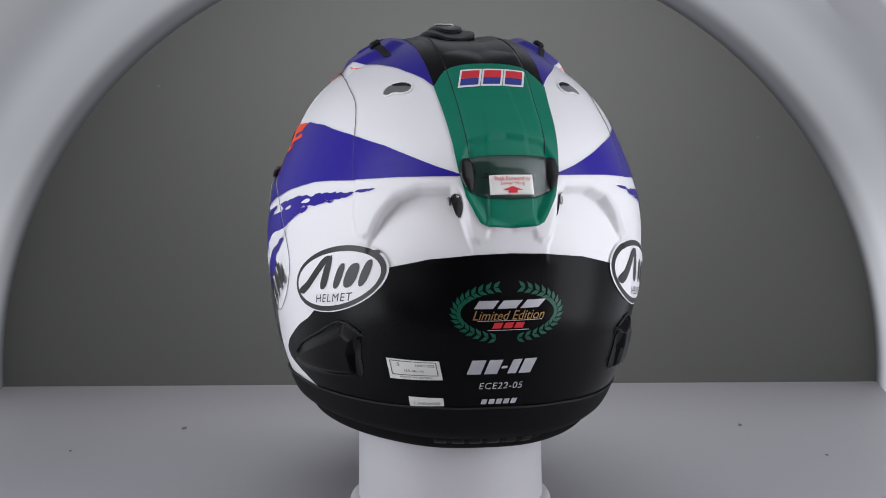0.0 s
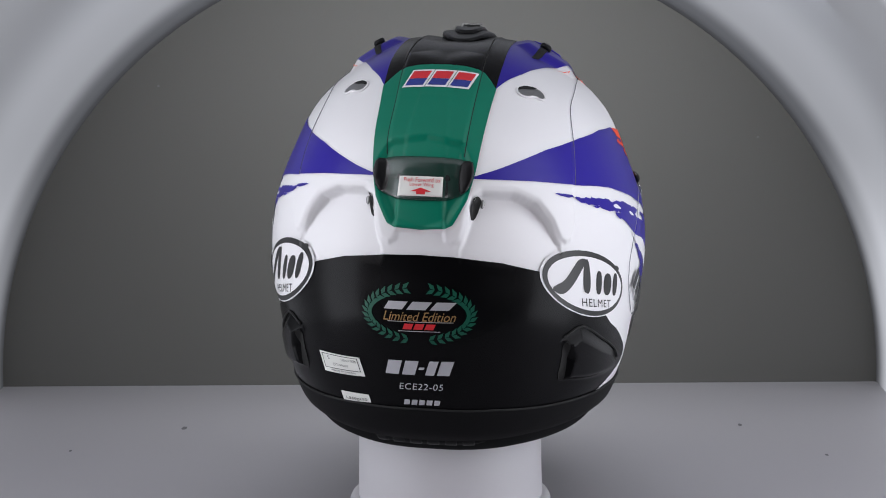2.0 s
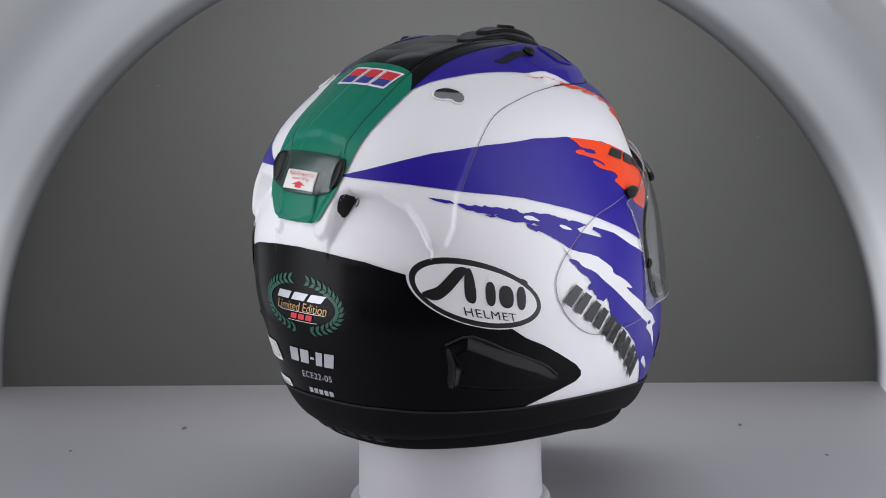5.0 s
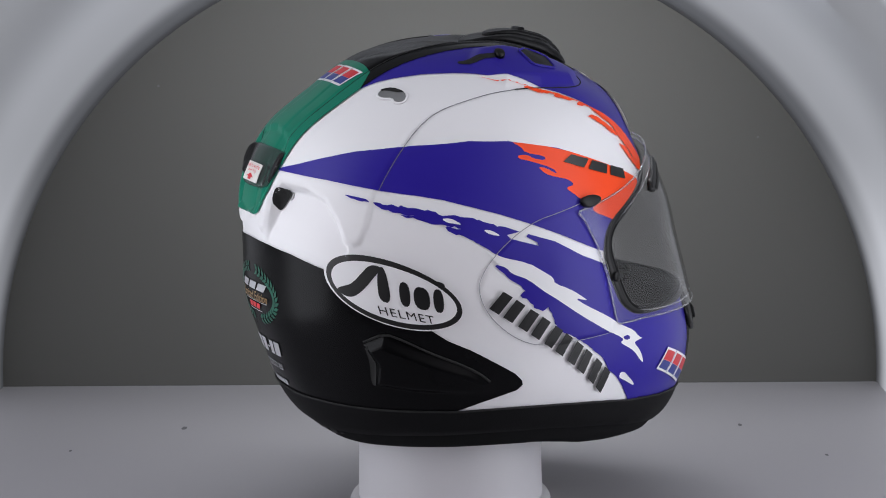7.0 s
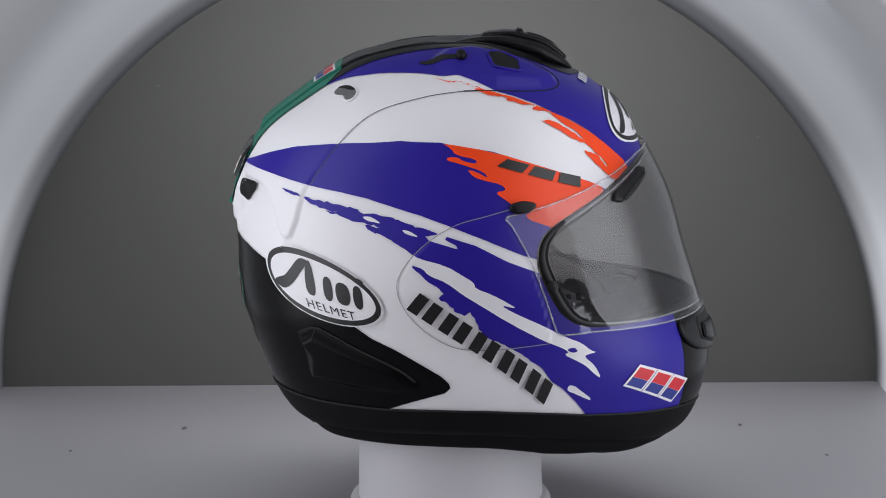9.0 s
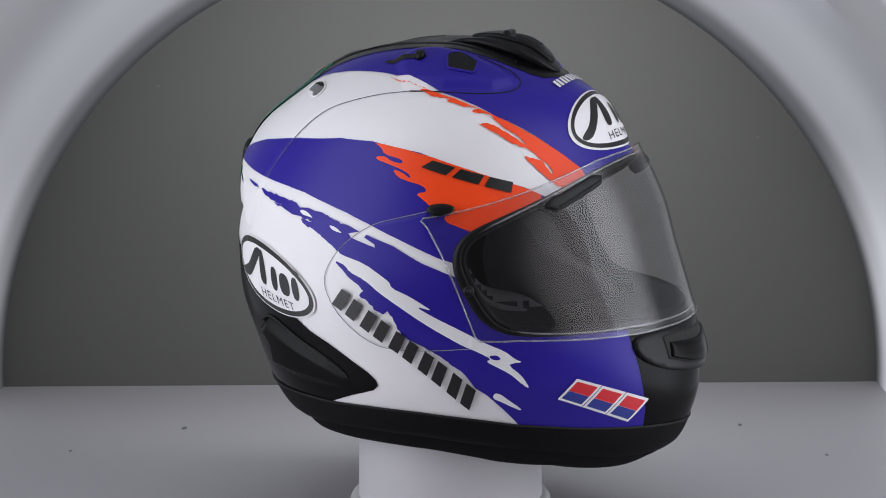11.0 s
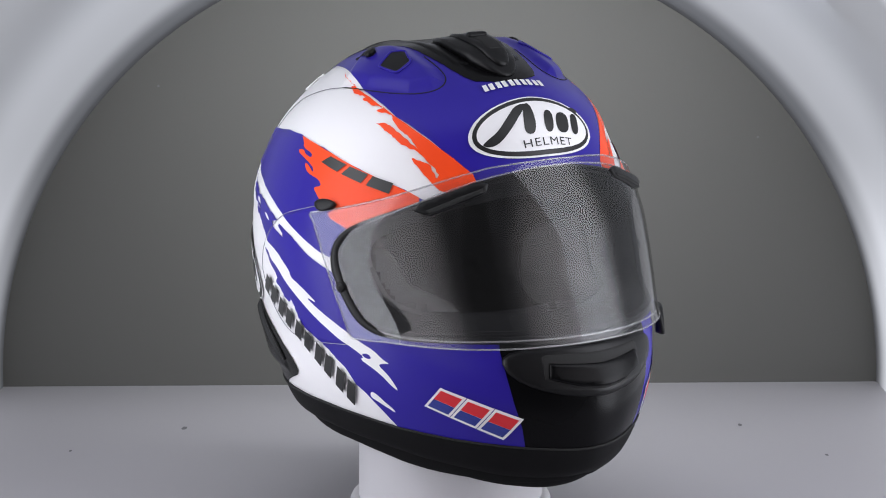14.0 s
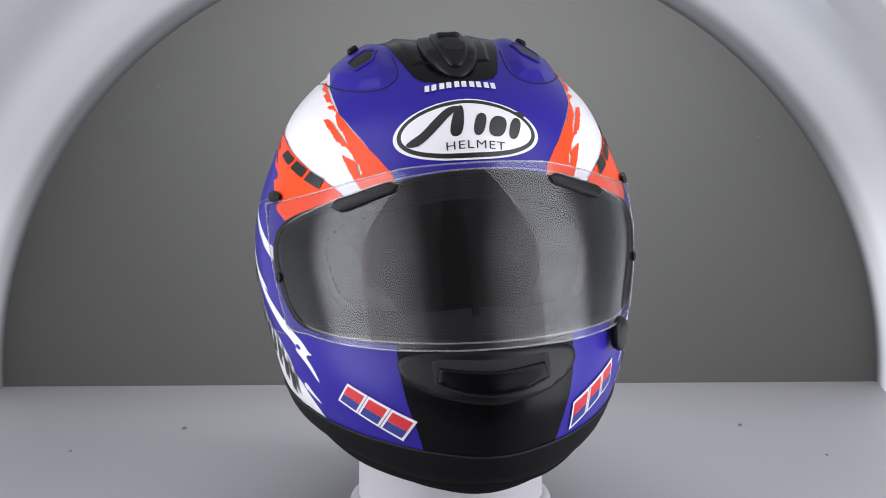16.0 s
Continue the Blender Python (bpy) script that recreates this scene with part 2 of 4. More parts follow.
def solid(name, poly, material, parent, out, thick, label="", chart="side", step=2.0, soft=1, edge=0.3):
    """A closed piece that follows the form between out and out + thick, with a chamfered upper rim."""
    poly = rounded(poly, soft)
    v, f = fill(poly, min(step, 1.2), 0.45)
    n = len(v)
    c = np.mean(np.array(poly), 0)
    rim = np.zeros(n, bool)
    count = {}
    for t in f:
        for a, b in zip(t, list(t[1:]) + [t[0]]):
            count[(min(a, b), max(a, b))] = count.get((min(a, b), max(a, b)), 0) + 1
    border = [e for e, k in count.items() if k == 1]
    for a, b in border:
        rim[a] = rim[b] = True
    va = np.array(v)
    P0 = surf(va, out, chart)
    P1 = surf(va, out + thick * np.where(rim, 1 - edge, 1.0), chart)
    bm = bmesh.new()
    lo = [bm.verts.new(p) for p in P0]
    hi = [bm.verts.new(p) for p in P1]
    for t in f:
        bm.faces.new([hi[i] for i in t])
        bm.faces.new([lo[i] for i in reversed(t)])
    for a, b in border:
        bm.faces.new((lo[a], lo[b], hi[b], hi[a]))
    return part(name, bm, material, parent, label)


def box(bm, x0, x1, y0, y1, z0, z1):
    r = bmesh.ops.create_cube(bm, size=1)["verts"]
    for v in r:
        v.co = Vector(((x0 + x1) / 2 + v.co.x * (x1 - x0), (y0 + y1) / 2 + v.co.y * (y1 - y0), (z0 + z1) / 2 + v.co.z * (z1 - z0)))
    return r


def lathe(bm, profile, seg=96):
    rings = [[bm.verts.new((r * math.cos(math.tau * k / seg), r * math.sin(math.tau * k / seg), z)) for k in range(seg)] for r, z in profile]
    for a, b in zip(rings, rings[1:]):
        for k in range(seg):
            bm.faces.new((a[k], a[(k + 1) % seg], b[(k + 1) % seg], b[k]))
    return rings


# ---------- the tent ----------
BACK_Y, VAULT_R = 0.390, 0.381
WALLGREY = shader("grey_backdrop", (0.092, 0.090, 0.085), 0.8, grain=0.1, grain_size=600, tone=0.04, tone_size=5)
FLOORWHITE = shader("white_floor_sheet", (0.325, 0.315, 0.335), 0.5, grain=0.06, grain_size=500, tone=0.03, tone_size=6)
ROOM = shader("dark_room", (0.05, 0.05, 0.055), 0.9, tone=0.05, tone_size=2)


def vault_glow():
    """White plastic sheet with glow put into it, strongest towards the back."""
    m = bpy.data.materials.new("painted_glow_sheet")
    m.use_nodes = True
    n, l = m.node_tree.nodes, m.node_tree.links
    b = n["Principled BSDF"]
    b.inputs["Base Color"].default_value = (0.05, 0.055, 0.065, 1)
    b.inputs["Roughness"].default_value = 0.9
    b.inputs["Specular IOR Level"].default_value = 0.1
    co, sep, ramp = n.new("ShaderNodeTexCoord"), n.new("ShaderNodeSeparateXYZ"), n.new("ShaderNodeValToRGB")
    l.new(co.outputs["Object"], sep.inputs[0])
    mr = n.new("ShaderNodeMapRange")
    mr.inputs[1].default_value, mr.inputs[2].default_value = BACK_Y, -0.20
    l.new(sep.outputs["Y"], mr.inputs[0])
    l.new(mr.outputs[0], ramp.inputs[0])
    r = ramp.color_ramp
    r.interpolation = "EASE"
    # emission by depth paints the bright band and its soft back edge
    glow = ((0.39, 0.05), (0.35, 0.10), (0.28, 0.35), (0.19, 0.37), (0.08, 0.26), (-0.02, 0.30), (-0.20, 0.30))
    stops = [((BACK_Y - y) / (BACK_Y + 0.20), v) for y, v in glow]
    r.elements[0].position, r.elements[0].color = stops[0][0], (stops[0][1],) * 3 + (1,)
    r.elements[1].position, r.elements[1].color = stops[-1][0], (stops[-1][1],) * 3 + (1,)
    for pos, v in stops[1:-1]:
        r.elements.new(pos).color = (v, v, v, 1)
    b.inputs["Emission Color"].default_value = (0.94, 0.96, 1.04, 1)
    # extra glow added on the unseen front ring, mostly on its flanks
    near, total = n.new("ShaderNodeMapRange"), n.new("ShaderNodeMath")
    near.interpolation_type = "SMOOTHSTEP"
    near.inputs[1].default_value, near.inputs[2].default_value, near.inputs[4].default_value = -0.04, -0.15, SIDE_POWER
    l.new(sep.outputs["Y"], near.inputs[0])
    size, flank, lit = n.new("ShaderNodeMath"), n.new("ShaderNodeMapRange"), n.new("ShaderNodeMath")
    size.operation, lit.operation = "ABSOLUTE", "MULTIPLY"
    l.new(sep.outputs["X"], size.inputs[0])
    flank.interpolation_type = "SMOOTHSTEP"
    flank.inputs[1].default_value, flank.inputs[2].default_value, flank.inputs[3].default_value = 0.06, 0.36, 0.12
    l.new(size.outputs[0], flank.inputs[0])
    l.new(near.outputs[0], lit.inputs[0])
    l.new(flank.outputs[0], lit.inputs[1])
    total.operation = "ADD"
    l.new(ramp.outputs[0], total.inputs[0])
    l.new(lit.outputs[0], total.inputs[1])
    # and a painted-on glow where the sheet meets the floor at the back
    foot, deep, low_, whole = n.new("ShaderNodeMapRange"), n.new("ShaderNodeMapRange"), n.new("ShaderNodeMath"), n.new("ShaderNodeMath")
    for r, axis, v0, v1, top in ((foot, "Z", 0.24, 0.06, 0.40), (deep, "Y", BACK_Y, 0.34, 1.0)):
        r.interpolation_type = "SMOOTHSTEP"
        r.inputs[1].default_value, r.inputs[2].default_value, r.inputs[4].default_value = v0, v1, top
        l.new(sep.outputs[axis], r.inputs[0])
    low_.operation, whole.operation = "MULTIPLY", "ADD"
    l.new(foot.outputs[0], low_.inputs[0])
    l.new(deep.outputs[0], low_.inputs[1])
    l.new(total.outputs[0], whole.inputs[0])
    # that foot glow is set brighter on the right than on the left
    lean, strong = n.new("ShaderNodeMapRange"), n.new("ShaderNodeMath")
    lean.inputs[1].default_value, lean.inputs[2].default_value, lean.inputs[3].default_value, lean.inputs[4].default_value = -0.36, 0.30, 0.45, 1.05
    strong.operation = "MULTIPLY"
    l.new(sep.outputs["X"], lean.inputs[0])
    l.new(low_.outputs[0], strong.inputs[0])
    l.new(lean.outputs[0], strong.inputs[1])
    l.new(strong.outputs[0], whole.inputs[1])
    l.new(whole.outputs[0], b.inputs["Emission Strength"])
    return m


SIDE_POWER = 2.75
PANEL_POWER = 1.6
DOME_Y, DOME_R, DOME_H = -0.52, 0.86, 0.95


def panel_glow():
    """Added front dome's glow: dark at the camera slit, brighter to both sides."""
    m = bpy.data.materials.new("added_dome_glow")
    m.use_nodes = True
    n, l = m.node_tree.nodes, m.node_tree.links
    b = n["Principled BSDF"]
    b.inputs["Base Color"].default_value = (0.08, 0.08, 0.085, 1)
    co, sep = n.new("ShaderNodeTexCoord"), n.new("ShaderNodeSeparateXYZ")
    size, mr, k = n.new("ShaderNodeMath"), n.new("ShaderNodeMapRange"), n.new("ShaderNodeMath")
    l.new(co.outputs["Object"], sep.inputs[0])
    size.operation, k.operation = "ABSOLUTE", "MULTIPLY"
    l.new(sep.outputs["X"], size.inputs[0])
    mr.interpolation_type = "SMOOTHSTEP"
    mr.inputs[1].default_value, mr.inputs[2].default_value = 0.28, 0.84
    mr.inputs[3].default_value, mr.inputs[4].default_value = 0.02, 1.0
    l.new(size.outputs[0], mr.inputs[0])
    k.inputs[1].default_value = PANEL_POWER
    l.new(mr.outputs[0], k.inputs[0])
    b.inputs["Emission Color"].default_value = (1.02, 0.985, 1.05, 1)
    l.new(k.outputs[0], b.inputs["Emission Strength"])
    return m


def front_dome():
    """Two unseen dome halves added to light the helmet, open in a tall slit towards the camera and behind towards the
    tent.
    """
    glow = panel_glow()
    for side, name in ((-1, "wall_added_dome_left"), (1, "wall_added_dome_right")):
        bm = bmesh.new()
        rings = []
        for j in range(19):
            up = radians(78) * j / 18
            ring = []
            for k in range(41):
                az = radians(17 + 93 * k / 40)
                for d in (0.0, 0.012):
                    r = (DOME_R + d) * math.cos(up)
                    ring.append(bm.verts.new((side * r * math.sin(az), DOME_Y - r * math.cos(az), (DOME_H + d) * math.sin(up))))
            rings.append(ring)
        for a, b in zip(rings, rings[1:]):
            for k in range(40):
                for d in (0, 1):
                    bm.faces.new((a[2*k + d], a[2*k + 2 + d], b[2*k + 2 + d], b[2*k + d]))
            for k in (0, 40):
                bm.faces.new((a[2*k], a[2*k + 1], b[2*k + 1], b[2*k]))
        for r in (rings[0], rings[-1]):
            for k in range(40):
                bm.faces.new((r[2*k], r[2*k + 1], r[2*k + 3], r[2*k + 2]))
        tagged(part(name, bm, glow, None), "unseen white glowing dome half added before the tent mouth", "wall", kind="structure")


def tent():
    front_dome()
    bm = bmesh.new()
    n = 72
    ys = [BACK_Y - 0.02 * k for k in range(36)]
    rows = []
    for y in ys:
        mid = 0.2287 * (BACK_Y - y)
        dip = math.asin(min(1, mid / VAULT_R)) * 0.97
        angles = [-dip + (math.pi + 2 * dip) * k / n for k in range(n + 1)]
        rows.append([tuple(bm.verts.new((r * math.cos(w) - 0.009, y, mid + r * math.sin(w))) for r in (VAULT_R, VAULT_R + 0.006)) for w in angles])
    for a, b in zip(rows, rows[1:]):
        for k in range(n):
            for s in (0, 1):
                bm.faces.new((a[k][s], a[k + 1][s], b[k + 1][s], b[k][s]))
    for r in (rows[0], rows[-1]):
        for k in range(n):
            bm.faces.new((r[k][0], r[k + 1][0], r[k + 1][1], r[k][1]))
    tagged(part("wall_vault", bm, vault_glow(), None), "curved white sheet with glow put into it, arched over the stand", "wall", kind="structure")
    bm = bmesh.new()
    box(bm, -0.6, 0.6, BACK_Y, BACK_Y + 0.02, -0.02, 0.6)
    tagged(part("wall_back", bm, WALLGREY, None, smooth=False), "matt grey backdrop wall of the photo tent", "wall", kind="structure")
    bm = bmesh.new()
    box(bm, -0.60, 0.60, -0.34, BACK_Y, -0.012, 0.0)
    tagged(part("floor", bm, FLOORWHITE, None, smooth=False), "smooth white floor sheet of the photo tent", "floor", kind="structure")
    # dark table added out of view to keep bounce light off the chin
    bm = bmesh.new()
    box(bm, -0.95, 0.95, -1.25, BACK_Y, -0.05, -0.013)
    tagged(part("floor_added_table", bm, ROOM, None, smooth=False), "unseen dark table top added under the tent", "floor", kind="structure")
    bm = bmesh.new()
    box(bm, -2.2, 2.2, -2.6, 1.4, -0.75, 1.6)
    bmesh.ops.reverse_faces(bm, faces=bm.faces)
    me = bpy.data.meshes.new("wall_room")
    bm.to_mesh(me)
    bm.free()
    tagged(put("wall_room", me, ROOM, None), "dark plain walls of the surrounding studio", "wall", kind="structure")


tent()


# ---------- the stand ----------
def specks():
    """Small dark flecks of dust on the backdrop and on the floor sheet."""
    bm = bmesh.new()
    rnd = random.Random(5)
    for x, z, r in ((-0.352, 0.172, 0.0022), (-0.152, 0.372, 0.0018), (-0.247, 0.262, 0.0012), (0.265, 0.215, 0.0012)):
        ring = [bm.verts.new((x + r * rnd.uniform(0.7, 1.1) * math.cos(w), BACK_Y - 0.0006, z + r * rnd.uniform(0.7, 1.1) * math.sin(w))) for w in (math.tau * k / 10 for k in range(10))]
        bm.faces.new(ring)
    for x, y, r in ((-0.213, 0.235, 0.0024), (0.232, 0.235, 0.0020), (-0.292, 0.165, 0.0012), (0.285, 0.14, 0.0014)):
        ring = [bm.verts.new((x + r * rnd.uniform(0.7, 1.1) * math.cos(w), y + 2.2 * r * math.sin(w), 0.0006)) for w in (math.tau * k / 10 for k in range(10))]
        bm.faces.new(ring)
    ob = part("dust", bm, shader("grey_dust", (0.13, 0.13, 0.135), 0.9), None, smooth=False)
    tagged(ob, "small grey dust flecks on backdrop and floor sheet", "dust", kind="stuff")


specks()


def build_stand():
    st = new("helmet_stand")
    tagged(st, "plain white plastic cylinder stand under the helmet", "stand")
    bm = bmesh.new()
    lathe(bm, [(0.0, 0.012), (0.0632, 0.012), (0.0632, 0.014), (0.0628, 0.03), (0.0620, 0.10), (0.0615, 0.118), (0.0600, 0.121), (0.0, 0.121)])
    part("column", bm, STANDWHITE, st)
    bm = bmesh.new()
    lathe(bm, [(0.0, 0.0), (0.0680, 0.0), (0.0690, 0.002), (0.0690, 0.010), (0.0675, 0.013), (0.0640, 0.0135), (0.0, 0.0135)])
    part("foot_ring", bm, STANDWHITE, st, "slightly wider round foot")
    return st


stand = build_stand()

# ---------- the helmet ----------
helmet = new("motorcycle_helmet")
tagged(helmet, "full-face motorcycle helmet in white, blue, orange and black with clear visor", "helmet")
helmet.location = ORIGIN

SEAM_AZ = [0, 11, 34, 51, 74, 117, 131, 149, 160, 180]
SEAM_EL = [-33.4, -34.2, -36.8, -38.1, -38.2, -37.3, -36.0, -34.2, -33.2, -32.9]
LOW_AZ = [0, 20, 44, 70, 118, 134, 146, 180]
LOW_EL = [-40.5, -43.7, -45.7, -46.4, -45.3, -44.5, -44.0, -44.3]


def seam(az):
    return float(np.interp(abs((az + 180) % 360 - 180), SEAM_AZ, SEAM_EL))


def low(az):
    return float(np.interp(abs((az + 180) % 360 - 180), LOW_AZ, LOW_EL))


EYE_HALF = pts("0 29.6, 10 29.4, 24 27.6, 36 24.4, 48 20.4, 58 16.6, 64 13.8, 67 11, 68 7.5, 67.3 4, 65 -1.1, 62 -6.5, 58.5 -10.8, 54 -12.7, 47 -13.1, 36 -12.5, 20 -11.5, 0 -11.2")
EYEPORT = EYE_HALF + [(-a, b) for a, b in EYE_HALF[-2:0:-1]]


def grow(poly, k, c=(0, 8)):
    return [(c[0] + (a - c[0]) * k, c[1] + (b - c[1]) * k) for a, b in poly]


def band(name, lo, hi, rows, cols, material, parent, outs, label="", hole=None):
    """A ring of the form between two heights; cols: a count, or the list of degrees; outs(v) gives the rise."""
    azs = [360 * i / cols for i in range(cols)] if isinstance(cols, int) else cols
    n = len(azs)
    uv = [(az, lo(az) + (hi(az) - lo(az)) * j / rows) for j in range(rows + 1) for az in azs]
    out = [outs(j / rows) for j in range(rows + 1) for _ in azs]
    faces = []
    for j in range(rows):
        for i in range(n):
            k = (i + 1) % n
            f = (j * n + i, j * n + k, (j + 1) * n + k, (j + 1) * n + i)
            if hole:
                az, el = (azs[i] + 180.2) % 360 - 180, uv[f[0]][1] + 0.3
                if abs(az) < 76 and -20 < el < 36 and inside((az, el), hole):
                    continue
            faces.append(f)
    me = bpy.data.meshes.new(name)
    me.from_pydata(surf(uv, np.array(out)).tolist(), [], faces)
    for q in me.polygons:
        q.use_smooth = True
    return put(name, me, material, parent, label)


# Raised and sunk parts of the form (right side; the left mirrors them)
WING = pts("186 62, 130 58, 115 51, 125 46.6, 130.3 41.5, 134.8 33.2, 137.2 26.8, 139 21.5, 139.7 13.8, 141.5 9.2, 143.7 8.2, 146 9.6, 148.2 14.2, 152.0 18.6, 158 20.8, 165.8 20.8, 168.0 19, 169.4 12.9, 170.4 9.6, 172.6 8.2, 174.8 9.4, 175.2 11.4, 186 11.6")
POD = pts("97 56, 76 55.6, 52 54.8, 39 56.4, 33 59.5, 40 66.5, 56 72, 85 76, 112 74, 118 66")
SCOOP = pts("143.0 -16.6, 136.2 -13.6, 128.7 -17.6, 119.5 -21.8, 113.0 -24.6, 106.0 -28.6, 103.5 -31.8, 106.1 -33.4, 120.0 -32.2, 136.5 -29.2, 141.6 -28.3, 140.0 -22.0")
CHEEKPOD = pts("77.5 20.5, 86 18.6, 94.7 16.6, 103.2 11.0, 109.4 3.8, 111.2 -2.1, 107.9 -9.7, 101.2 -16.0, 94.2 -19.4, 86 -19.9, 77.6 -19.3, 65 -18.0, 67.5 -8, 72.5 6, 78 16")


HOLLOW = pts("144.6 1, 144.9 8.6, 146 9.6, 148.2 14.2, 152.0 18.6, 158 20.8, 165.8 20.8, 168.0 19, 169.4 12.9, 170.4 9.6, 171.2 8.0, 171.6 1")


def hollow_fade(az, el):
    u = np.clip((el - 3) / 17, 0, 1)
    return u * u * (3 - 2 * u)


def wing_fade(az, el):
    return 0.28 + 0.72 * np.clip((27 - el) / 10, 0, 1) * np.clip((az - 128) / 12, 0, 1) - 0.28 * np.clip((el - 46) / 8, 0, 1)


for turned in (list, mirror):
    raise_form(turned(WING), 0.0020, 1.3, "side", wing_fade)
    raise_form(turned(HOLLOW), -0.0090, 0.9, "side", hollow_fade)
    raise_form(turned(POD), 0.0042, 4.5)
    raise_form(turned(SCOOP), 0.0060, 3.0, "side", lambda az, el: np.clip((az - 100) / 40, 0.12, 1))
    raise_form(turned(CHEEKPOD), 0.0006, 1.2)
raise_form(pts("66 0, 70 10.5, 120 10.0, 150 8.6, 156.5 7.6, 156.5 -7.6, 150 -8.6, 120 -10, 70 -10.5"), 0.0010, 1.2, "top")
raise_form(pts("146 0, 147.5 8.6, 152 10.8, 158 10.8, 163 8.6, 167 6.4, 169.4 0, 167 -6.4, 163 -8.6, 158 -10.8, 152 -10.8, 147.5 -8.6"), -0.0028, 2.0, "top")
raise_form(pts("74 0, 84 10, 100 12, 116 11, 124 0, 116 -11, 100 -12, 84 -10"), -0.0026, 9.0, "top")


SHELL_AZ = [0.75 * k for k in range(176)] + [132 + 0.35 * k for k in range(275)] + [228.25 + 0.75 * k for k in range(175)]
shell = band("shell", seam, lambda a: 89.9, 260, SHELL_AZ, WHITE, helmet, lambda v: -0.0003, "painted outer shell", grow(EYEPORT, 1.02))

# ---------- paint on the shell ----------
# Outlines in the side chart (degrees round from the face, degrees up), right half; the left half mirrors them.
ORANGE_BROW = pts("112.9 61.3, 75.6 55.4, 53.7 47.5, 34.7 37.5, 23.0 28.2, 30 25.8, 35.5 25.5, 39.7 29.2, 46.0 35.6, 43.1 35.0, 39.7 33.8, 37.4 29.7, 36.5 30.9, 38.6 33.3, 43.5 37.0, 50.7 39.8, 56.1 42.8, 61.5 45.0, 57.3 45.2, 51.1 42.4, 43.9 38.0, 46.5 40.8, 51.8 43.7, 56.3 47.9, 63.4 49.0, 60 50, 67.2 50.7, 73.6 52.6, 72 53.4, 80.5 54.1, 86.9 56.5, 84 57, 100.0 59.0")
BLUE_BAND = pts("169.5 23.4, 162.5 25.6, 146.9 31.5, 131.3 35.8, 113.8 39.0, 100.2 39.5, 82.0 37.1, 64.1 32.2, 47.4 26.8, 41 23.6, 48.2 20.7, 64.3 14.2, 67 11, 67.5 7, 68 5.5, 74.5 7.6, 86.2 12.6, 96.4 16.5, 104.7 19.1, 112.9 20.9, 121.0 22.4, 128.7 22.9, 138.9 23.0, 152.0 23.4")
ORANGE_SIDE = pts("99.8 39.5, 82.0 37.1, 64.1 32.2, 47.4 26.8, 41.0 23.6, 48.2 20.7, 58 16.8, 64.2 14.5, 68.6 16.3, 72.3 17.6, 73.2 19.3, 71.0 19.5, 73.6 21.0, 76.7 21.7, 79.8 24.1, 82.1 25.7, 78.2 26.3, 80.3 28.1, 84.8 29.0, 88.5 30.1, 90.8 32.3, 87.7 31.7, 83.7 29.6, 85.3 31.6, 92.5 33.7, 97.5 34.7, 97.0 35.6, 93.7 35.6, 91.9 34.5, 87.4 33.8, 87.7 35.1, 94.6 36.2, 95.8 37.8")
BLUE_LOW = pts("139.5 19.9, 128.3 19.7, 123.0 19.2, 121 18.2, 118 18.6, 114.4 18.1, 104.8 15.8, 100.7 14.7, 98.9 14.1, 102.8 13.3, 101.6 12.2, 93.4 9.9, 93.8 10.9, 97.1 12.6, 96.5 13.4, 88.1 10.8, 79.2 6.1, 67 1.2, 65.5 -1, 62 -6.5, 58.5 -10.8, 54 -12.7, 47 -13.1, 36 -12.5, 22.2 -11.6, 22.0 -15.2, 20.9 -19.8, 19.4 -25, 17.3 -30.4")
BLUE_LOW += [(a, seam(a)) for a in (16.4, 22, 28, 34, 40, 46, 51)]
BLUE_LOW += pts("56.3 -34.1, 61.0 -30.8, 64.5 -29.1, 67.5 -25.8, 71.0 -23.6, 75.4 -20.7, 79.6 -18.3, 84.5 -16.2, 87.5 -13.4, 88.6 -10.1, 90.0 -8.1, 91.6 -9.3, 93.7 -8.4, 95.7 -6.5, 98.9 -4.0, 97.4 -2.7, 100.3 -0.3, 103.2 1.9, 104.8 4.1, 104.8 7.2, 108.0 9.3, 114.3 12.6, 118.1 13.7, 120.2 15.2, 115.9 15.0, 121.3 15.9, 125.0 16.2, 129.6 17.1, 132.3 17.7, 128.6 17.8, 134.1 18.0, 137.1 18.6")
SLIVER = pts("146.7 20.7, 143.4 20.7, 140.6 20.3, 139.9 19.7, 142.0 19.7, 144.8 20.1")
SLIVER_LOW = pts("107 5.3, 103.5 4.5, 102.8 2.5, 104.5 3.0")
WHITE_BAND = pts("109.0 9.3, 104.8 7.2, 96.7 5.3, 91.7 2.3, 88.9 0.5, 88.5 -1.2, 83.7 -3.1, 78.9 -5.9, 76.5 -7.5, 81.7 -6.1, 76.7 -9.1, 68.4 -13.0, 64.3 -15.2, 60.3 -17.0, 56.4 -18.3, 53.3 -20.5, 51.3 -21.0, 54.0 -21.4, 55.3 -22.1, 51.7 -24.4, 48.9 -28.0, 51.7 -26.6, 54.3 -24.6, 57.9 -23.0, 61.6 -21.5, 60.0 -20.7, 63.2 -19.2, 67.8 -17.5, 78.4 -11.9, 88.0 -5.6, 92.4 -2.8, 96.7 0.6, 101.6 2.4, 103.2 4.3, 105.6 5.0")
WHITE_GAP = pts("61.0 -19.9, 58.5 -19.4, 57.2 -20.6, 59.2 -21.0")
WHITE_DROP = pts("59.1 -29.8, 57.1 -30.0, 55.2 -31.2, 51.4 -33.1, 51.0 -33.9, 53.8 -33.1, 57.1 -32.0, 59.4 -31.4")
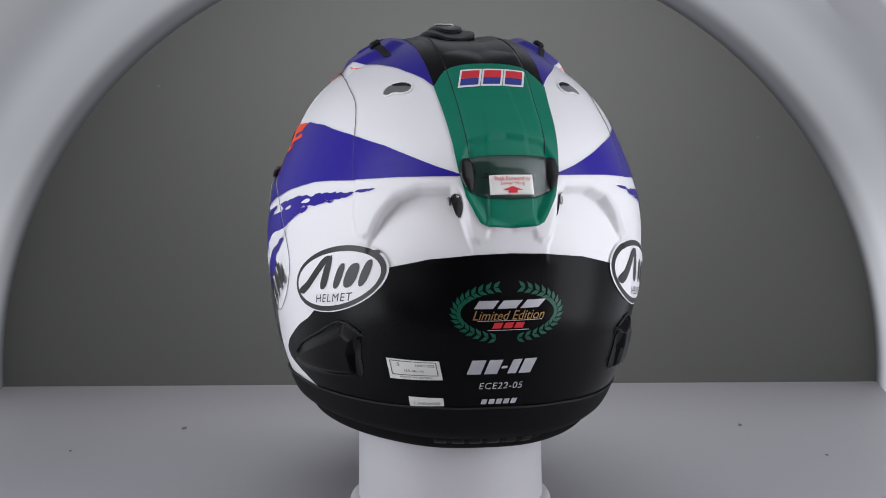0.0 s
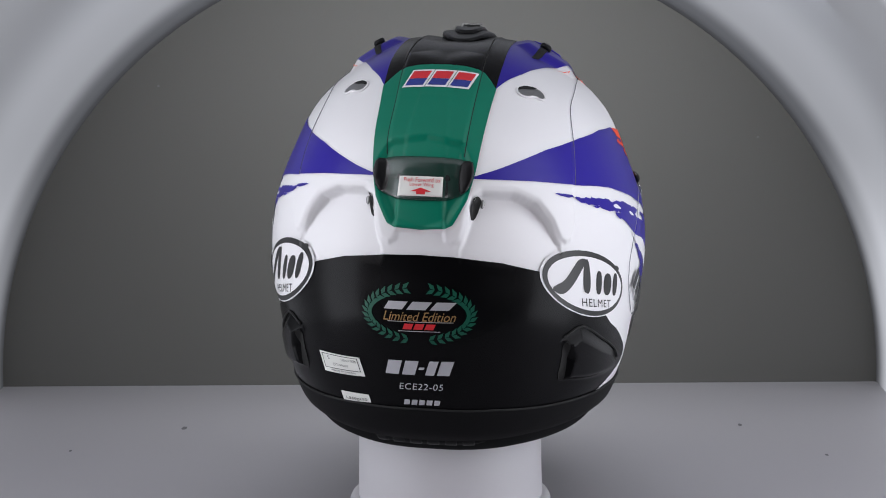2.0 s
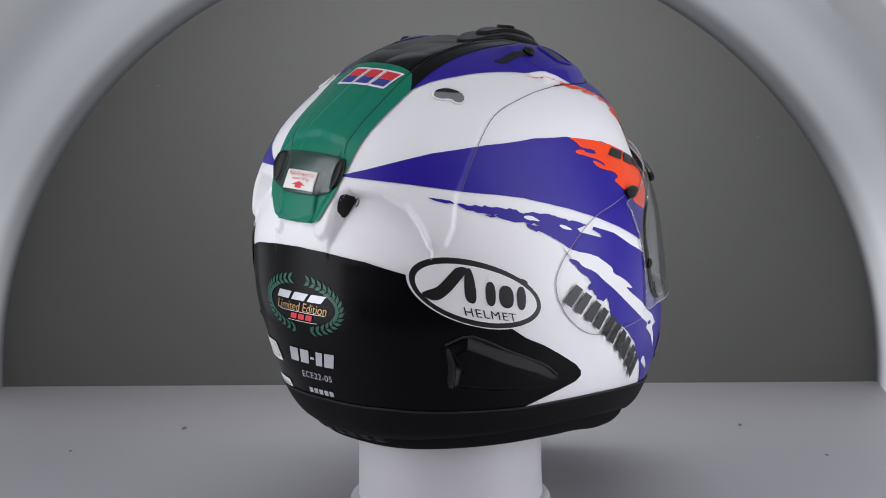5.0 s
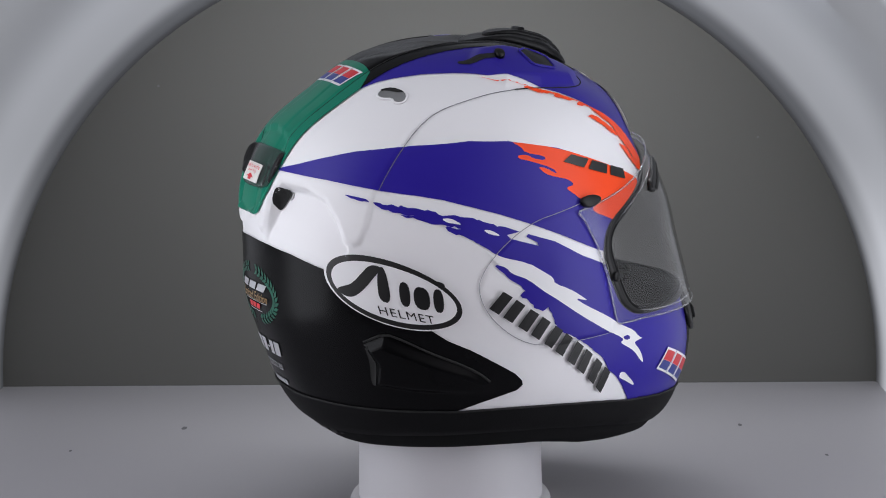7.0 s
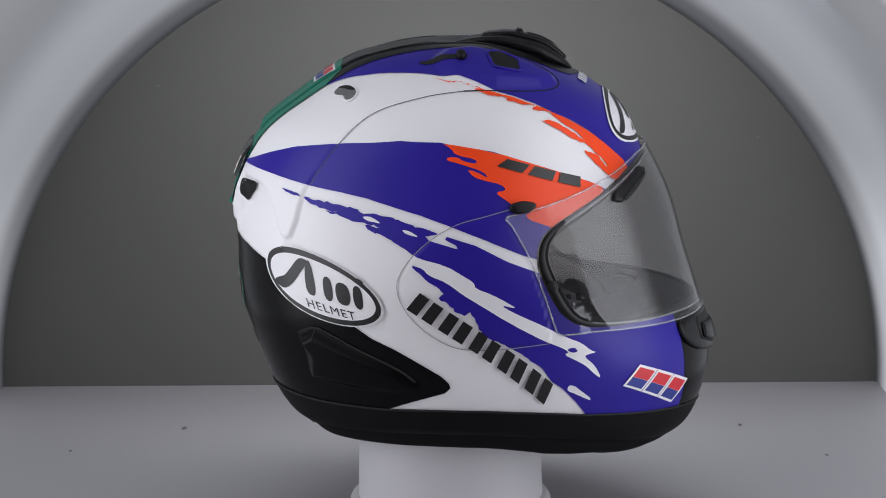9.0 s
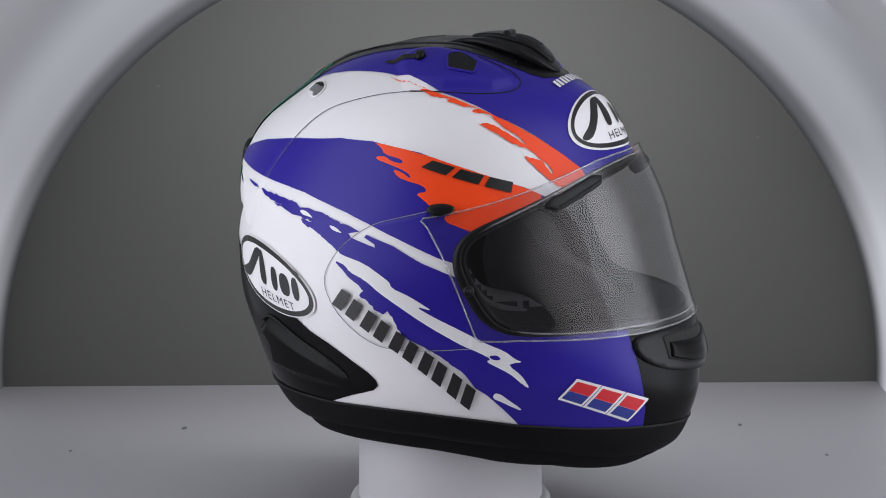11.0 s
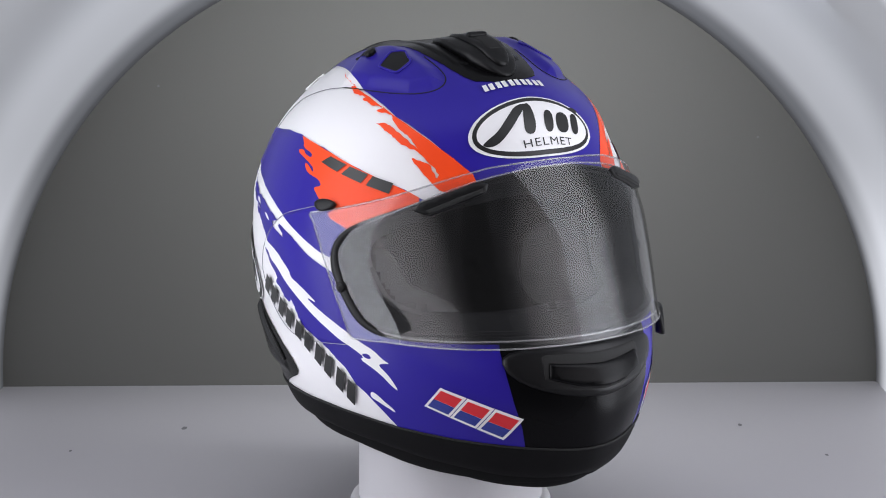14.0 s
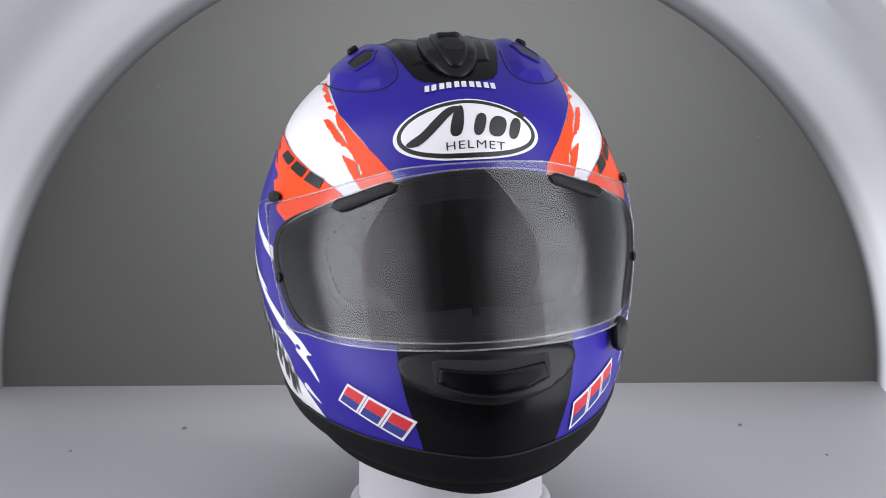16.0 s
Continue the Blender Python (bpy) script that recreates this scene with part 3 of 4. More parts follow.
WHITE_DROP2 = pts("93.5 -0.2, 91.5 0.8, 90.5 0.2, 92 -0.8")
BLACK_BACK = pts("180 6.4, 172.1 6.1, 161.1 4.8, 151.5 2.4, 144 -1, 136.7 -4.7, 124.0 -13.1, 119.2 -16.6, 112.9 -19.7, 104.5 -24.5, 99.1 -27.5, 96.6 -29.6, 96.2 -31.0, 98 -32.4, 102.4 -33.5, 109.6 -35.2")
BLACK_BACK += [(a, seam(a)) for a in (117.5, 124, 131, 140, 149, 155, 160, 170, 180)]
BLACK_CHIN = [(0, -11.4), (10, -11.5)] + pts("22.4 -11.7, 22.2 -15.2, 21.1 -19.8, 19.6 -25, 17.5 -30.4") + [(16.4, seam(16.4)), (8, seam(8)), (0, seam(0))]
# Outlines in the top chart (degrees from the face over the crown, degrees to the right ear).
BLUE_CROWN = pts("29.5 0, 29.6 10, 29.5 20, 30.4 21.5, 42.8 27.2, 52 30.6, 61.4 33.3, 71 33.6, 80.2 33.4, 91 30.5, 101 26.4, 109.9 23.1, 118.0 19.5, 124.2 15.8, 129 13.5, 129 0")
BLACK_CROWN = pts("57.5 0, 58.5 5, 60.5 9.5, 63.5 11.2, 68.5 12.4, 79.3 14, 91 14.6, 108 14.4, 117 14.3, 129.5 13.7, 129.5 0")
GREEN_TAIL = pts("122.4 0, 122.6 6, 123.4 10.4, 126.2 12.4, 128.8 13.9, 140.4 12.8, 154.6 11.4, 161.0 10.1, 165.4 8.0, 166.8 7.2, 167.7 5.5, 168 0")


def ragged(poly, amp, hold=lambda a, b: False):
    """Brushed paint edge: short fingers that run along the stroke."""
    rnd = random.Random(round(sum(a for a, _ in poly) * 10))
    out = []
    for p, q in zip(poly, poly[1:] + poly[:1]):
        out.append(p)
        k = int(math.hypot(q[0] - p[0], q[1] - p[1]) / 0.9)
        if hold(*p) or hold(*q) or k < 2:
            continue
        nor = Vector((-(q[1] - p[1]), q[0] - p[0])).normalized()
        for i in range(1, k):
            u, d = i / k, rnd.uniform(-1, 1)
            e = rnd.uniform(-0.6, 0.6) * amp
            out.append((p[0] + (q[0] - p[0]) * u + nor.x * d * amp * 0.55 - 0.9 * e, p[1] + (q[1] - p[1]) * u + nor.y * d * amp * 0.55 - 0.42 * e))
    return out


def both(name, poly, material, layer, label="", soft=0, step=1.0):
    film(name, poly, material, shell, layer, label, "side", step, soft)
    film(name, mirror(poly), material, shell, layer, label, "side", step, soft)


def across(half):
    return half + flip(half[1:-1])


both("orange_brow_stripe", ragged(ORANGE_BROW, 0.5, lambda a, b: (a, b) in ORANGE_BROW[:7]), ORANGE, 2, "orange stripe with brushed ragged edge", 1)
both("blue_band", BLUE_BAND, BLUE, 1, "deep blue pointed band", 0, 0.6)
both("orange_side_flash", ORANGE_SIDE, ORANGE, 2, "orange flash with ragged edge", 1)
both("blue_lower_panel", ragged(BLUE_LOW, 0.55, lambda a, b: a < 66 or (70 < a < 100 and b > 4 + 0.3 * (a - 79))), BLUE, 1, "deep blue panel with splashed edge")
both("blue_sliver", ragged(SLIVER, 0.3), BLUE, 1, "small blue splash", 1)
both("blue_sliver", SLIVER_LOW, BLUE, 1, "small blue splash", 1)
both("white_band", WHITE_BAND, WHITE, 2, "white brushed streak", 1)
both("blue_gap", WHITE_GAP, BLUE, 3, "small blue gap in the streak", 1)
both("white_drop", WHITE_DROP, WHITE, 2, "white paint splash", 1)
both("white_drop", WHITE_DROP2, WHITE, 2, "white paint splash", 1)
for speck in ("121.4 17.4, 119.0 17.7, 117.0 16.9, 115.6 16.0, 117.8 16.3, 119.6 16.4", "109.6 14.9, 107.2 14.6, 104.4 13.0, 107.0 13.4, 108.6 13.9"):
    both("white_fleck", pts(speck), WHITE, 2, "small white brushed fleck", 1)
film("black_back_panel", BLACK_BACK + [(360 - a, b) for a, b in BLACK_BACK[-2:0:-1]], BLACK, shell, 1, "satin black lower back panel", "side", 0.6)
film("black_chin_panel", BLACK_CHIN + [(-a, b) for a, b in BLACK_CHIN[-2:0:-1]], BLACK, shell, 2, "matt black chin panel")
film("blue_crown", across(BLUE_CROWN), BLUE, shell, 1, "deep blue crown panel", "top", 0.7)
film("black_crown_strip", across(BLACK_CROWN), BLACK, shell, 2.8, "black strip over the crown", "top", 0.7)
film("green_tail_strip", across(GREEN_TAIL), GREEN, shell, 3.6, "green strip down the back", "top", 0.5)


# ---------- plain marks in the places of the makers' marks ----------
def ellipse(k=1.0, n=72, cx=0.5, cy=0.5):
    return [(cx + 0.5 * k * math.cos(math.tau * i / n), cy + 0.5 * k * math.sin(math.tau * i / n)) for i in range(n)]


def slant_bar(x0, x1, y0, y1, s):
    return [(x0 + s * y0, y0), (x1 + s * y0, y0), (x1 + s * y1, y1), (x0 + s * y1, y1)]


# plain brush strokes: one long leaning sweep, four heavy leaning bars and a dot
SCRIPT = [[(0.07, 0.37), (0.13, 0.30), (0.20, 0.33), (0.30, 0.50), (0.40, 0.72), (0.47, 0.86), (0.38, 0.86), (0.30, 0.70), (0.20, 0.50), (0.13, 0.44)],
          [(0.375, 0.36), (0.465, 0.36), (0.485, 0.86), (0.435, 0.86), (0.395, 0.62)]]
SCRIPT += [slant_bar(x, x + w, 0.36, y1, 0.10) for x, w, y1 in ((0.485, 0.075, 0.72), (0.585, 0.115, 0.70), (0.725, 0.075, 0.72))]
SCRIPT.append(ellipse(0.085, 16, 0.855, 0.80))


def oval_badge(corners, chart, ring):
    mark("badge_ground", [ellipse()], corners, WHITE, shell, 4, chart, "white oval badge ground")
    mark("badge_ring", [ellipse(ring)], corners, PRINT, shell, 5, chart, "black oval ring")
    m = quad(corners)
    inner = [(0.5 + (x - 0.5) * 0.885, 0.5 + (y - 0.5) * 0.80) for x, y in ellipse()]
    mark("badge_field", [inner], corners, WHITE, shell, 6, chart, "white oval field")
    mark("badge_mark", SCRIPT, corners, PRINT, shell, 7, chart, "bold black leaning stroke", 1.0, 2)
    words("badge_word", "HELMET", [m(0.35, 0.165), m(0.74, 0.165), m(0.35, 0.285), m(0.74, 0.285)], PRINT, shell, 7, chart, "small black lettering", 0, 1.15)


def frame_of(c, s, t):
    c, s, t = np.array(c), np.array(s), np.array(t)
    return [tuple(c - s - t), tuple(c + s - t), tuple(c - s + t), tuple(c + s + t)]


SIDE_OVAL = frame_of((133.0, -2.9), (-18.1, -3.9), (2.4, 9.4))
oval_badge(SIDE_OVAL, "side", 0.962)
oval_badge(other_side(SIDE_OVAL), "side", 0.962)
oval_badge(frame_of((41.6, 0.4), (-0.5, -19.9), (8.8, -0.5)), "top", 0.945)

# five heavy plain blocks, black on the side and small white ones on the brow
BLOCKS = [[(x, 0), (x + 0.068, 0), (x + 0.068, 1), (x, 1)] for k in range(5) for x in (0.2075 * k, 0.2075 * k + 0.097)]
SIDE_WORD = [(108.0, -7.2), (66.2, -35.2), (104.0, -2.4), (64.2, -29.4)]
for c in (SIDE_WORD, other_side(SIDE_WORD)):
    mark("side_mark", BLOCKS, c, PRINT, shell, 8, "side", "heavy black block")
mark("brow_mark", BLOCKS, [(55.3, 9.6), (55.3, -9.3), (57.9, 9.2), (57.9, -9.4)], WHITE, shell, 5, "top", "small white block")

# three leaning angular shapes, red above and navy below, outlined in white
TRIO = [(-0.01, 0.31), (0.35, 0.66), (0.70, 1.01)]


def trio(corners, chart, layer=5):
    out = [slant_bar(x0 - 0.025, x1 + 0.005, -0.08, 1.08, 0.10) for x0, x1 in TRIO]
    red = [slant_bar(x0 + 0.005, x1 - 0.03, 0.47, 0.97, 0.10) for x0, x1 in TRIO]
    navy = [slant_bar(x0 + 0.005, x1 - 0.03, 0.03, 0.46, 0.10) for x0, x1 in TRIO]
    mark("trio_outline", out, corners, WHITE, shell, layer, chart, "white outline")
    mark("trio_upper", red, corners, RED, shell, layer + 1, chart, "red upper half")
    mark("trio_lower", navy, corners, NAVY, shell, layer + 1, chart, "navy lower half")


CHIN_TRIO = [(40.7, -29.4), (21.6, -33.2), (38.6, -24.4), (19.8, -28.0)]
trio(CHIN_TRIO, "side")
trio(other_side(CHIN_TRIO), "side")
trio([(130.7, -7.8), (130.7, 7.4), (125.2, -7.8), (125.2, 7.4)], "top")

# three wide leaning blocks, black on the orange flash and white on the back
WIDE = [slant_bar(0.345 * k, 0.345 * k + 0.28, 0, 1, 0.05) for k in range(3)]
FLASH_WORD = [(81.0, 33.0), (51.5, 25.2), (78.4, 35.2), (51.8, 28.6)]
for c in (FLASH_WORD, other_side(FLASH_WORD)):
    mark("flash_mark", WIDE, c, PRINT, shell, 5, "side", "three wide black leaning bars")


def back_print():
    """Wreath and printed lines on the black back panel."""
    uv_c, rx, ry = (180.2, -7.6), 12.2, 6.3
    leaves = []
    for side in (1, -1):
        for k in range(17):
            w = radians(-78 + 150 * k / 16)
            c = (uv_c[0] + side * rx * math.cos(w), uv_c[1] + ry * math.sin(w))
            tang = (-side * rx * math.sin(w), ry * math.cos(w))
            tl = math.hypot(*tang)
            tang = (tang[0] / tl, tang[1] / tl)
            nor = (tang[1], -tang[0])
            for s in (1, -1):
                d = (tang[0] * 0.8 + nor[0] * s * 0.6, tang[1] * 0.8 + nor[1] * s * 0.6)
                e = (-d[1], d[0])
                L = 2.3
                leaves.append([c, (c[0] + d[0]*L*.4 + e[0]*.52, c[1] + d[1]*L*.4 + e[1]*.52), (c[0] + d[0]*L, c[1] + d[1]*L), (c[0] + d[0]*L*.4 - e[0]*.52, c[1] + d[1]*L*.4 - e[1]*.52)])
    unit = [(0, 0), (1, 0), (0, 1), (1, 1)]
    mark("wreath", leaves, unit, LEAFGREEN, shell, 3, "side", "green printed laurel wreath", joined=True)
    mark("badge_bar", WIDE, [(188.4, -6.5), (172.6, -6.3), (188.0, -4.6), (171.6, -4.4)], SILVER, shell, 4, "side", "three wide silver leaning bars")
    words("badge_lettering", "Limited Edition", [(188.6, -9.2), (171.4, -9.0), (188.6, -7.0), (171.4, -6.8)], GOLD, shell, 4, "side", "gold script lettering", 0.35)
    mark("badge_line", [[(187.5, -9.45), (172, -9.25), (172, -9.1), (187.5, -9.3)], [(185, -11.75), (175, -11.6), (175, -11.45), (185, -11.6)]], unit, SILVER, shell, 4, "side", "thin lines")
    mark("badge_red_bar", WIDE, [(184.0, -11.2), (176.4, -11.1), (183.8, -9.8), (176.2, -9.7)], RED, shell, 4, "side", "three red leaning bars")
    big = [slant_bar(0.0, 0.20, 0, 1, 0.06), slant_bar(0.25, 0.44, 0, 1, 0.06), slant_bar(0.47, 0.55, 0.38, 0.55, 0.06), slant_bar(0.59, 0.72, 0, 1, 0.06), slant_bar(0.76, 0.94, 0, 1, 0.06)]
    mark("model_bar", big, [(189.4, -23.4), (171.8, -23.2), (189.2, -19.6), (171.6, -19.3)], SILVER, shell, 4, "side", "row of silver leaning bars")
    words("standard_lettering", "ECE22-05", [(186.0, -27.4), (174.4, -27.3), (186.0, -25.7), (174.4, -25.6)], SILVER, shell, 4, "side", "small silver lettering", 0.15, 1.1)
    mark("seal_bar", [slant_bar(0.2 * k, 0.2 * k + 0.15, 0, 1, 0.03) for k in range(5)], [(185.2, -31.6), (175.0, -31.5), (185.2, -30.2), (175.0, -30.1)], SILVER, shell, 4, "side", "five small silver bars")
    c = [(209.8, -26.4), (195.4, -25.2), (210.6, -21.0), (196.4, -20.2)]
    m = quad(c)
    mark("size_label", [[(0, 0), (1, 0), (1, 1), (0, 1)]], c, PAPER, shell, 4, "side", "cream paper size label")
    mark("size_label_frame", [[(0.06, 0.22), (0.94, 0.22), (0.94, 0.25), (0.06, 0.25)], [(0.06, 0.9), (0.94, 0.9), (0.94, 0.93), (0.06, 0.93)], [(0.06, 0.22), (0.075, 0.22), (0.075, 0.93), (0.06, 0.93)], [(0.925, 0.22), (0.94, 0.22), (0.94, 0.93), (0.925, 0.93)]], c, PRINT, shell, 5)
    for text, x0, x1, y0, y1 in (("S", 0.2, 0.25, 0.66, 0.82), ("HEAD SIZE", 0.55, 0.9, 0.68, 0.8), ("(55-56cm)", 0.32, 0.68, 0.36, 0.52), ("MADE IN JAPAN", 0.22, 0.8, 0.05, 0.17)):
        words("size_label_word", text, [m(x0, y0), m(x1, y0), m(x0, y1), m(x1, y1)], PRINT, shell, 5)
    c = [(204.6, -33.2), (195.0, -32.3), (204.9, -30.6), (195.3, -30.1)]
    m = quad(c)
    mark("weight_label", [[(0, 0), (1, 0), (1, 1), (0, 1)]], c, PAPER, shell, 4, "side", "white paper weight label")
    words("weight_label_word", "1,560g±50", [m(0.15, 0.12), m(0.9, 0.12), m(0.15, 0.5), m(0.9, 0.5)], PRINT, shell, 5)


back_print()

# ---------- fittings ----------
CREASE = shader("dark_crease", (0.12, 0.12, 0.14), 0.6)
LINEGREY = shader("grey_joint", (0.28, 0.28, 0.30), 0.6)
trim = band("base_trim", low, lambda a: seam(a) + 0.1, 10, 240, RUBBER, helmet, lambda v: 0.0010 + 0.0006 * math.sin(math.pi * v) - 0.0012 * max(0, 0.25 - v) * 4, "matt black rubber base trim")
tube("seam_bead", [(a, seam(a) + 0.15) for a in range(0, 360, 2)], 0.0007, VOID, helmet, 0.0009)


def neck():
    """Padded neck roll under the trim, and the chin curtain at the front."""
    def depth(a):
        return low(a) - float(np.interp(abs((a + 180) % 360 - 180), [0, 30, 55, 90, 140, 180], [3.0, 6.0, 9.6, 9.8, 8.6, 8.0]))
    band("neck_roll", depth, lambda a: low(a) + 0.4, 12, 200, DARKFABRIC, helmet, lambda v: -0.0050 + 0.0030 * math.sin(math.pi * v) - 0.004 * max(0.0, 0.3 - v), "black padded neck roll")
    band("neck_lining", lambda a: depth(a) - 1.2, depth, 4, 200, DARKFABRIC, helmet, lambda v: -0.036 + 0.0288 * v)

    def curtain_foot(a):
        return float(np.interp(abs(a), [0, 13, 49], [-46.5, -47.5, -52.5]))
    uv, out = [], []
    for j in range(9):
        for i in range(49):
            a = -48 + 2 * i
            side = max(0.0, 1 - (abs(a) / 48)**8)
            uv.append((a, low(a) - 1.0 + (curtain_foot(a) - 4.2 * side - low(a) + 1.0) * j / 8))
            out.append(-0.0035 - 0.008 * (j / 8)**2 - 0.008 * (1 - side))
    me = bpy.data.meshes.new("chin_curtain")
    me.from_pydata(surf(uv, np.array(out)).tolist(), [], [(j * 49 + i, j * 49 + i + 1, j * 49 + i + 50, j * 49 + i + 49) for j in range(8) for i in range(48)])
    for q in me.polygons:
        q.use_smooth = True
    put("chin_curtain", me, DARKFABRIC, helmet, "black fabric chin curtain")
    p = [(160, -44.4), (170, -44.2), (180, -44.2), (190, -44.2), (200, -44.4), (199, -46.6), (190, -47.4), (180, -47.6), (170, -47.4), (161, -46.6)]
    roll = solid("neck_pad_tab", p, RUBBER, helmet, -0.010, 0.0085, "ribbed black rear tab")
    for k in range(6):
        solid("rib", [(164.5 + 6 * k, -45.0), (168.5 + 6 * k, -45.0), (168.5 + 6 * k, -46.6), (164.5 + 6 * k, -46.6)], PLASTIC, roll, -0.0018, 0.0012, soft=0)


neck()


def cabin():
    """Eye opening: rubber edge, inner wall, dark liner and cheek pads."""
    ring = line(EYEPORT, 1.5, True, 1)
    tube("eye_gasket", ring, 0.0023, RUBBER, helmet, -0.0004, "black rubber eyeport edging", flat=0.75, sides=10)
    # flat rubber flange round the opening, widest at its sides and below
    bm = bmesh.new()
    n = len(ring)
    rows = []
    for out, share in ((0.0008, 0.0), (0.0018, 0.25), (0.0016, 0.8), (0.0002, 1.0)):
        uv = []
        for k, (a, b) in enumerate(ring):
            t = Vector((ring[(k + 1) % n][0] - ring[k - 1][0], ring[(k + 1) % n][1] - ring[k - 1][1])).normalized()
            wide = float(np.interp(b, [-13.2, -8, 4, 14, 24, 30], [1.5, 3.0, 3.2, 1.9, 0.9, 0.6]))
            uv.append((a + t.y * -wide * share, b + t.x * wide * share))
        rows.append([bm.verts.new(p) for p in surf(uv, out)])
    for r, q in zip(rows, rows[1:]):
        for k in range(n):
            bm.faces.new((r[k], r[(k + 1) % n], q[(k + 1) % n], q[k]))
    part("eye_flange", bm, PLASTIC, helmet, "dark rubber flange round the eye opening")
    bm = bmesh.new()
    a = [bm.verts.new(p) for p in surf(ring, 0.0)]
    b = [bm.verts.new(p) for p in surf(ring, -0.0345)]
    for k in range(len(ring)):
        j = (k + 1) % len(ring)
        bm.faces.new((a[k], a[j], b[j], b[k]))
    part("eye_opening_wall", bm, DARKFABRIC, helmet, "black lining round the eye opening")
    band("liner", lambda z: low(z) + 2, lambda z: 89.5, 60, 160, DARKFABRIC, helmet, lambda v: -0.034, "black comfort liner", grow(EYEPORT, 0.965))
    for s in (list, mirror):
        pad = solid("cheek_pad", s(pts("26 -36, 26 -21, 34 -14.5, 44 -12.5, 52 -11.5, 58 -9.5, 62 -5, 66 3, 74 9, 86 8, 98 0, 100 -20, 94 -36")), FABRIC, helmet, -0.060, 0.030, "grey mesh cheek pad", soft=2, edge=0.5)
    solid("breath_guard", pts("-24 -13, 0 -11.5, 24 -13, 22 -22, 0 -22, -22 -22"), RUBBER, helmet, -0.040, 0.010, "black rubber breath guard", soft=1)
    solid("brow_pad", pts("-60 34, -40 36, 0 38, 40 36, 60 34, 60 22, 40 27, 0 31, -40 27, -60 22"), DARKFABRIC, helmet, -0.046, 0.014, "black brow pad", soft=1)


cabin()

VIS_HALF = pts("0 31.4, 12 31.2, 22 30.6, 30 29.2, 40 27.0, 50 24.6, 60 22.4, 70 20.3, 79 18.6, 79.6 17.8, 77.6 15.8, 73.8 8.8, 70 -0.2, 66.6 -9.3, 64.4 -15.0, 63.2 -15.8, 57.4 -15.7, 43 -14.6, 28.7 -13.7, 12.7 -12.9, 0 -12.7")
VIS = VIS_HALF + [(-a, b) for a, b in VIS_HALF[-2:0:-1]]


def vis_out(uv):
    """Rise of the visor's own smooth barrel form over the shell."""
    uv = np.asarray(uv, float)
    az, el = np.abs(uv[:, 0]) / 75, uv[:, 1]
    r0, r1, r2 = (radius(way(np.stack([np.full(len(el), w), el], 1))) + rise for w, rise in ((0.5, 0.0046), (45, 0.0042), (75, 0.0012)))
    u = (45 / 75)**2
    b4 = ((r1 - r0) / u - (r2 - r0)) / (u - 1)
    r = r0 + (r2 - r0 - b4) * az**2 + b4 * az**4
    bulge = 0.0020 * np.clip(1 - ((el - 9) / 21)**2, 0, 1) * np.clip(1 - az**2, 0, 1)
    return np.maximum(r + bulge - radius(way(uv)), 0.0012)


def build_visor():
    v, f = fill(VIS, 2.0)
    P = surf(v, vis_out(v))
    me = bpy.data.meshes.new("visor")
    va, e = np.array(v), 0.4
    N = np.cross(surf(va + (0, e), vis_out(va + (0, e))) - surf(va - (0, e), vis_out(va - (0, e))), surf(va + (e, 0), vis_out(va + (e, 0))) - surf(va - (e, 0), vis_out(va - (e, 0))))
    N /= np.linalg.norm(N, axis=1)[:, None]
    N *= np.sign((N * (P - MID_NP)).sum(1))[:, None]
    me.from_pydata(P.tolist(), [], [list(t) if np.dot(np.cross(P[t[1]] - P[t[0]], P[t[2]] - P[t[0]]), N[t[0]]) > 0 else list(t)[::-1] for t in f])
    for q in me.polygons:
        q.use_smooth = True
    me.normals_split_custom_set_from_vertices(N.tolist())
    vis = put("visor", me, VISOR, helmet, "clear polycarbonate visor, closed")
    vis.visible_shadow = False
    ring = line(VIS, 1.5, True)
    edge = tube("visor_edge", ring, 0.0006, EDGE, vis, vis_out(ring), "clear polished visor edge")
    edge.visible_shadow = False
    # pale bead put in for the bright reflection along the gasket edge
    inner = line(grow(EYEPORT, 1.012), 1.5, True, 1)
    glint = tube("visor_glint_line", inner, 0.0006, EDGE, vis, vis_out(inner) - 0.0006, "pale line put in for the reflection round the lens")
    glint.visible_shadow = False
    for s in (list, mirror):
        vent = solid("brow_vent", s(eased(pts("43.6 20.0, 42 22.2, 25.6 27.2, 22.2 26.4, 23.0 24.2, 40 18.8"))), PLASTIC, vis, 0.0056, 0.0034, "black brow vent on the visor", soft=0)
        solid("shutter", s(pts("40 20.0, 31 23.2, 24 25.2, 24.2 24.2, 31 21.8, 39 19.0")), VOID, vent, 0.0088, 0.0008, "dark vent shutter", soft=0)
        solid("pivot_tab", s(pts("78.4 21.9, 74 22.9, 69.8 22, 70.2 20.4, 74.6 19.0, 77.6 19.8")), PLASTIC, vis, 0.0012, 0.0028, "small black pivot tab")
        c = s([(66.2, -1.5)])[0]
        pin = solid("lens_pin", [(c[0] + 1.5 * math.cos(w), c[1] + 1.5 * math.sin(w)) for w in (math.tau * k / 16 for k in range(16))], PLASTIC, vis, 0.0014, 0.0020, "round black lens pin", soft=0)
        solid("pin_centre", [(c[0] + 0.7 * math.cos(w), c[1] + 0.7 * math.sin(w)) for w in (math.tau * k / 12 for k in range(12))], VOID, pin, 0.0031, 0.0006, soft=0)
    latch = solid("visor_latch", pts("-44 -13.2, -40 -14.0, -37.5 -17.0, -38 -20.0, -41 -21.0, -45 -18.6, -46.5 -15.5"), PLASTIC, vis, 0.0030, 0.0062, "black visor lock lever")
    return vis


visor = build_visor()


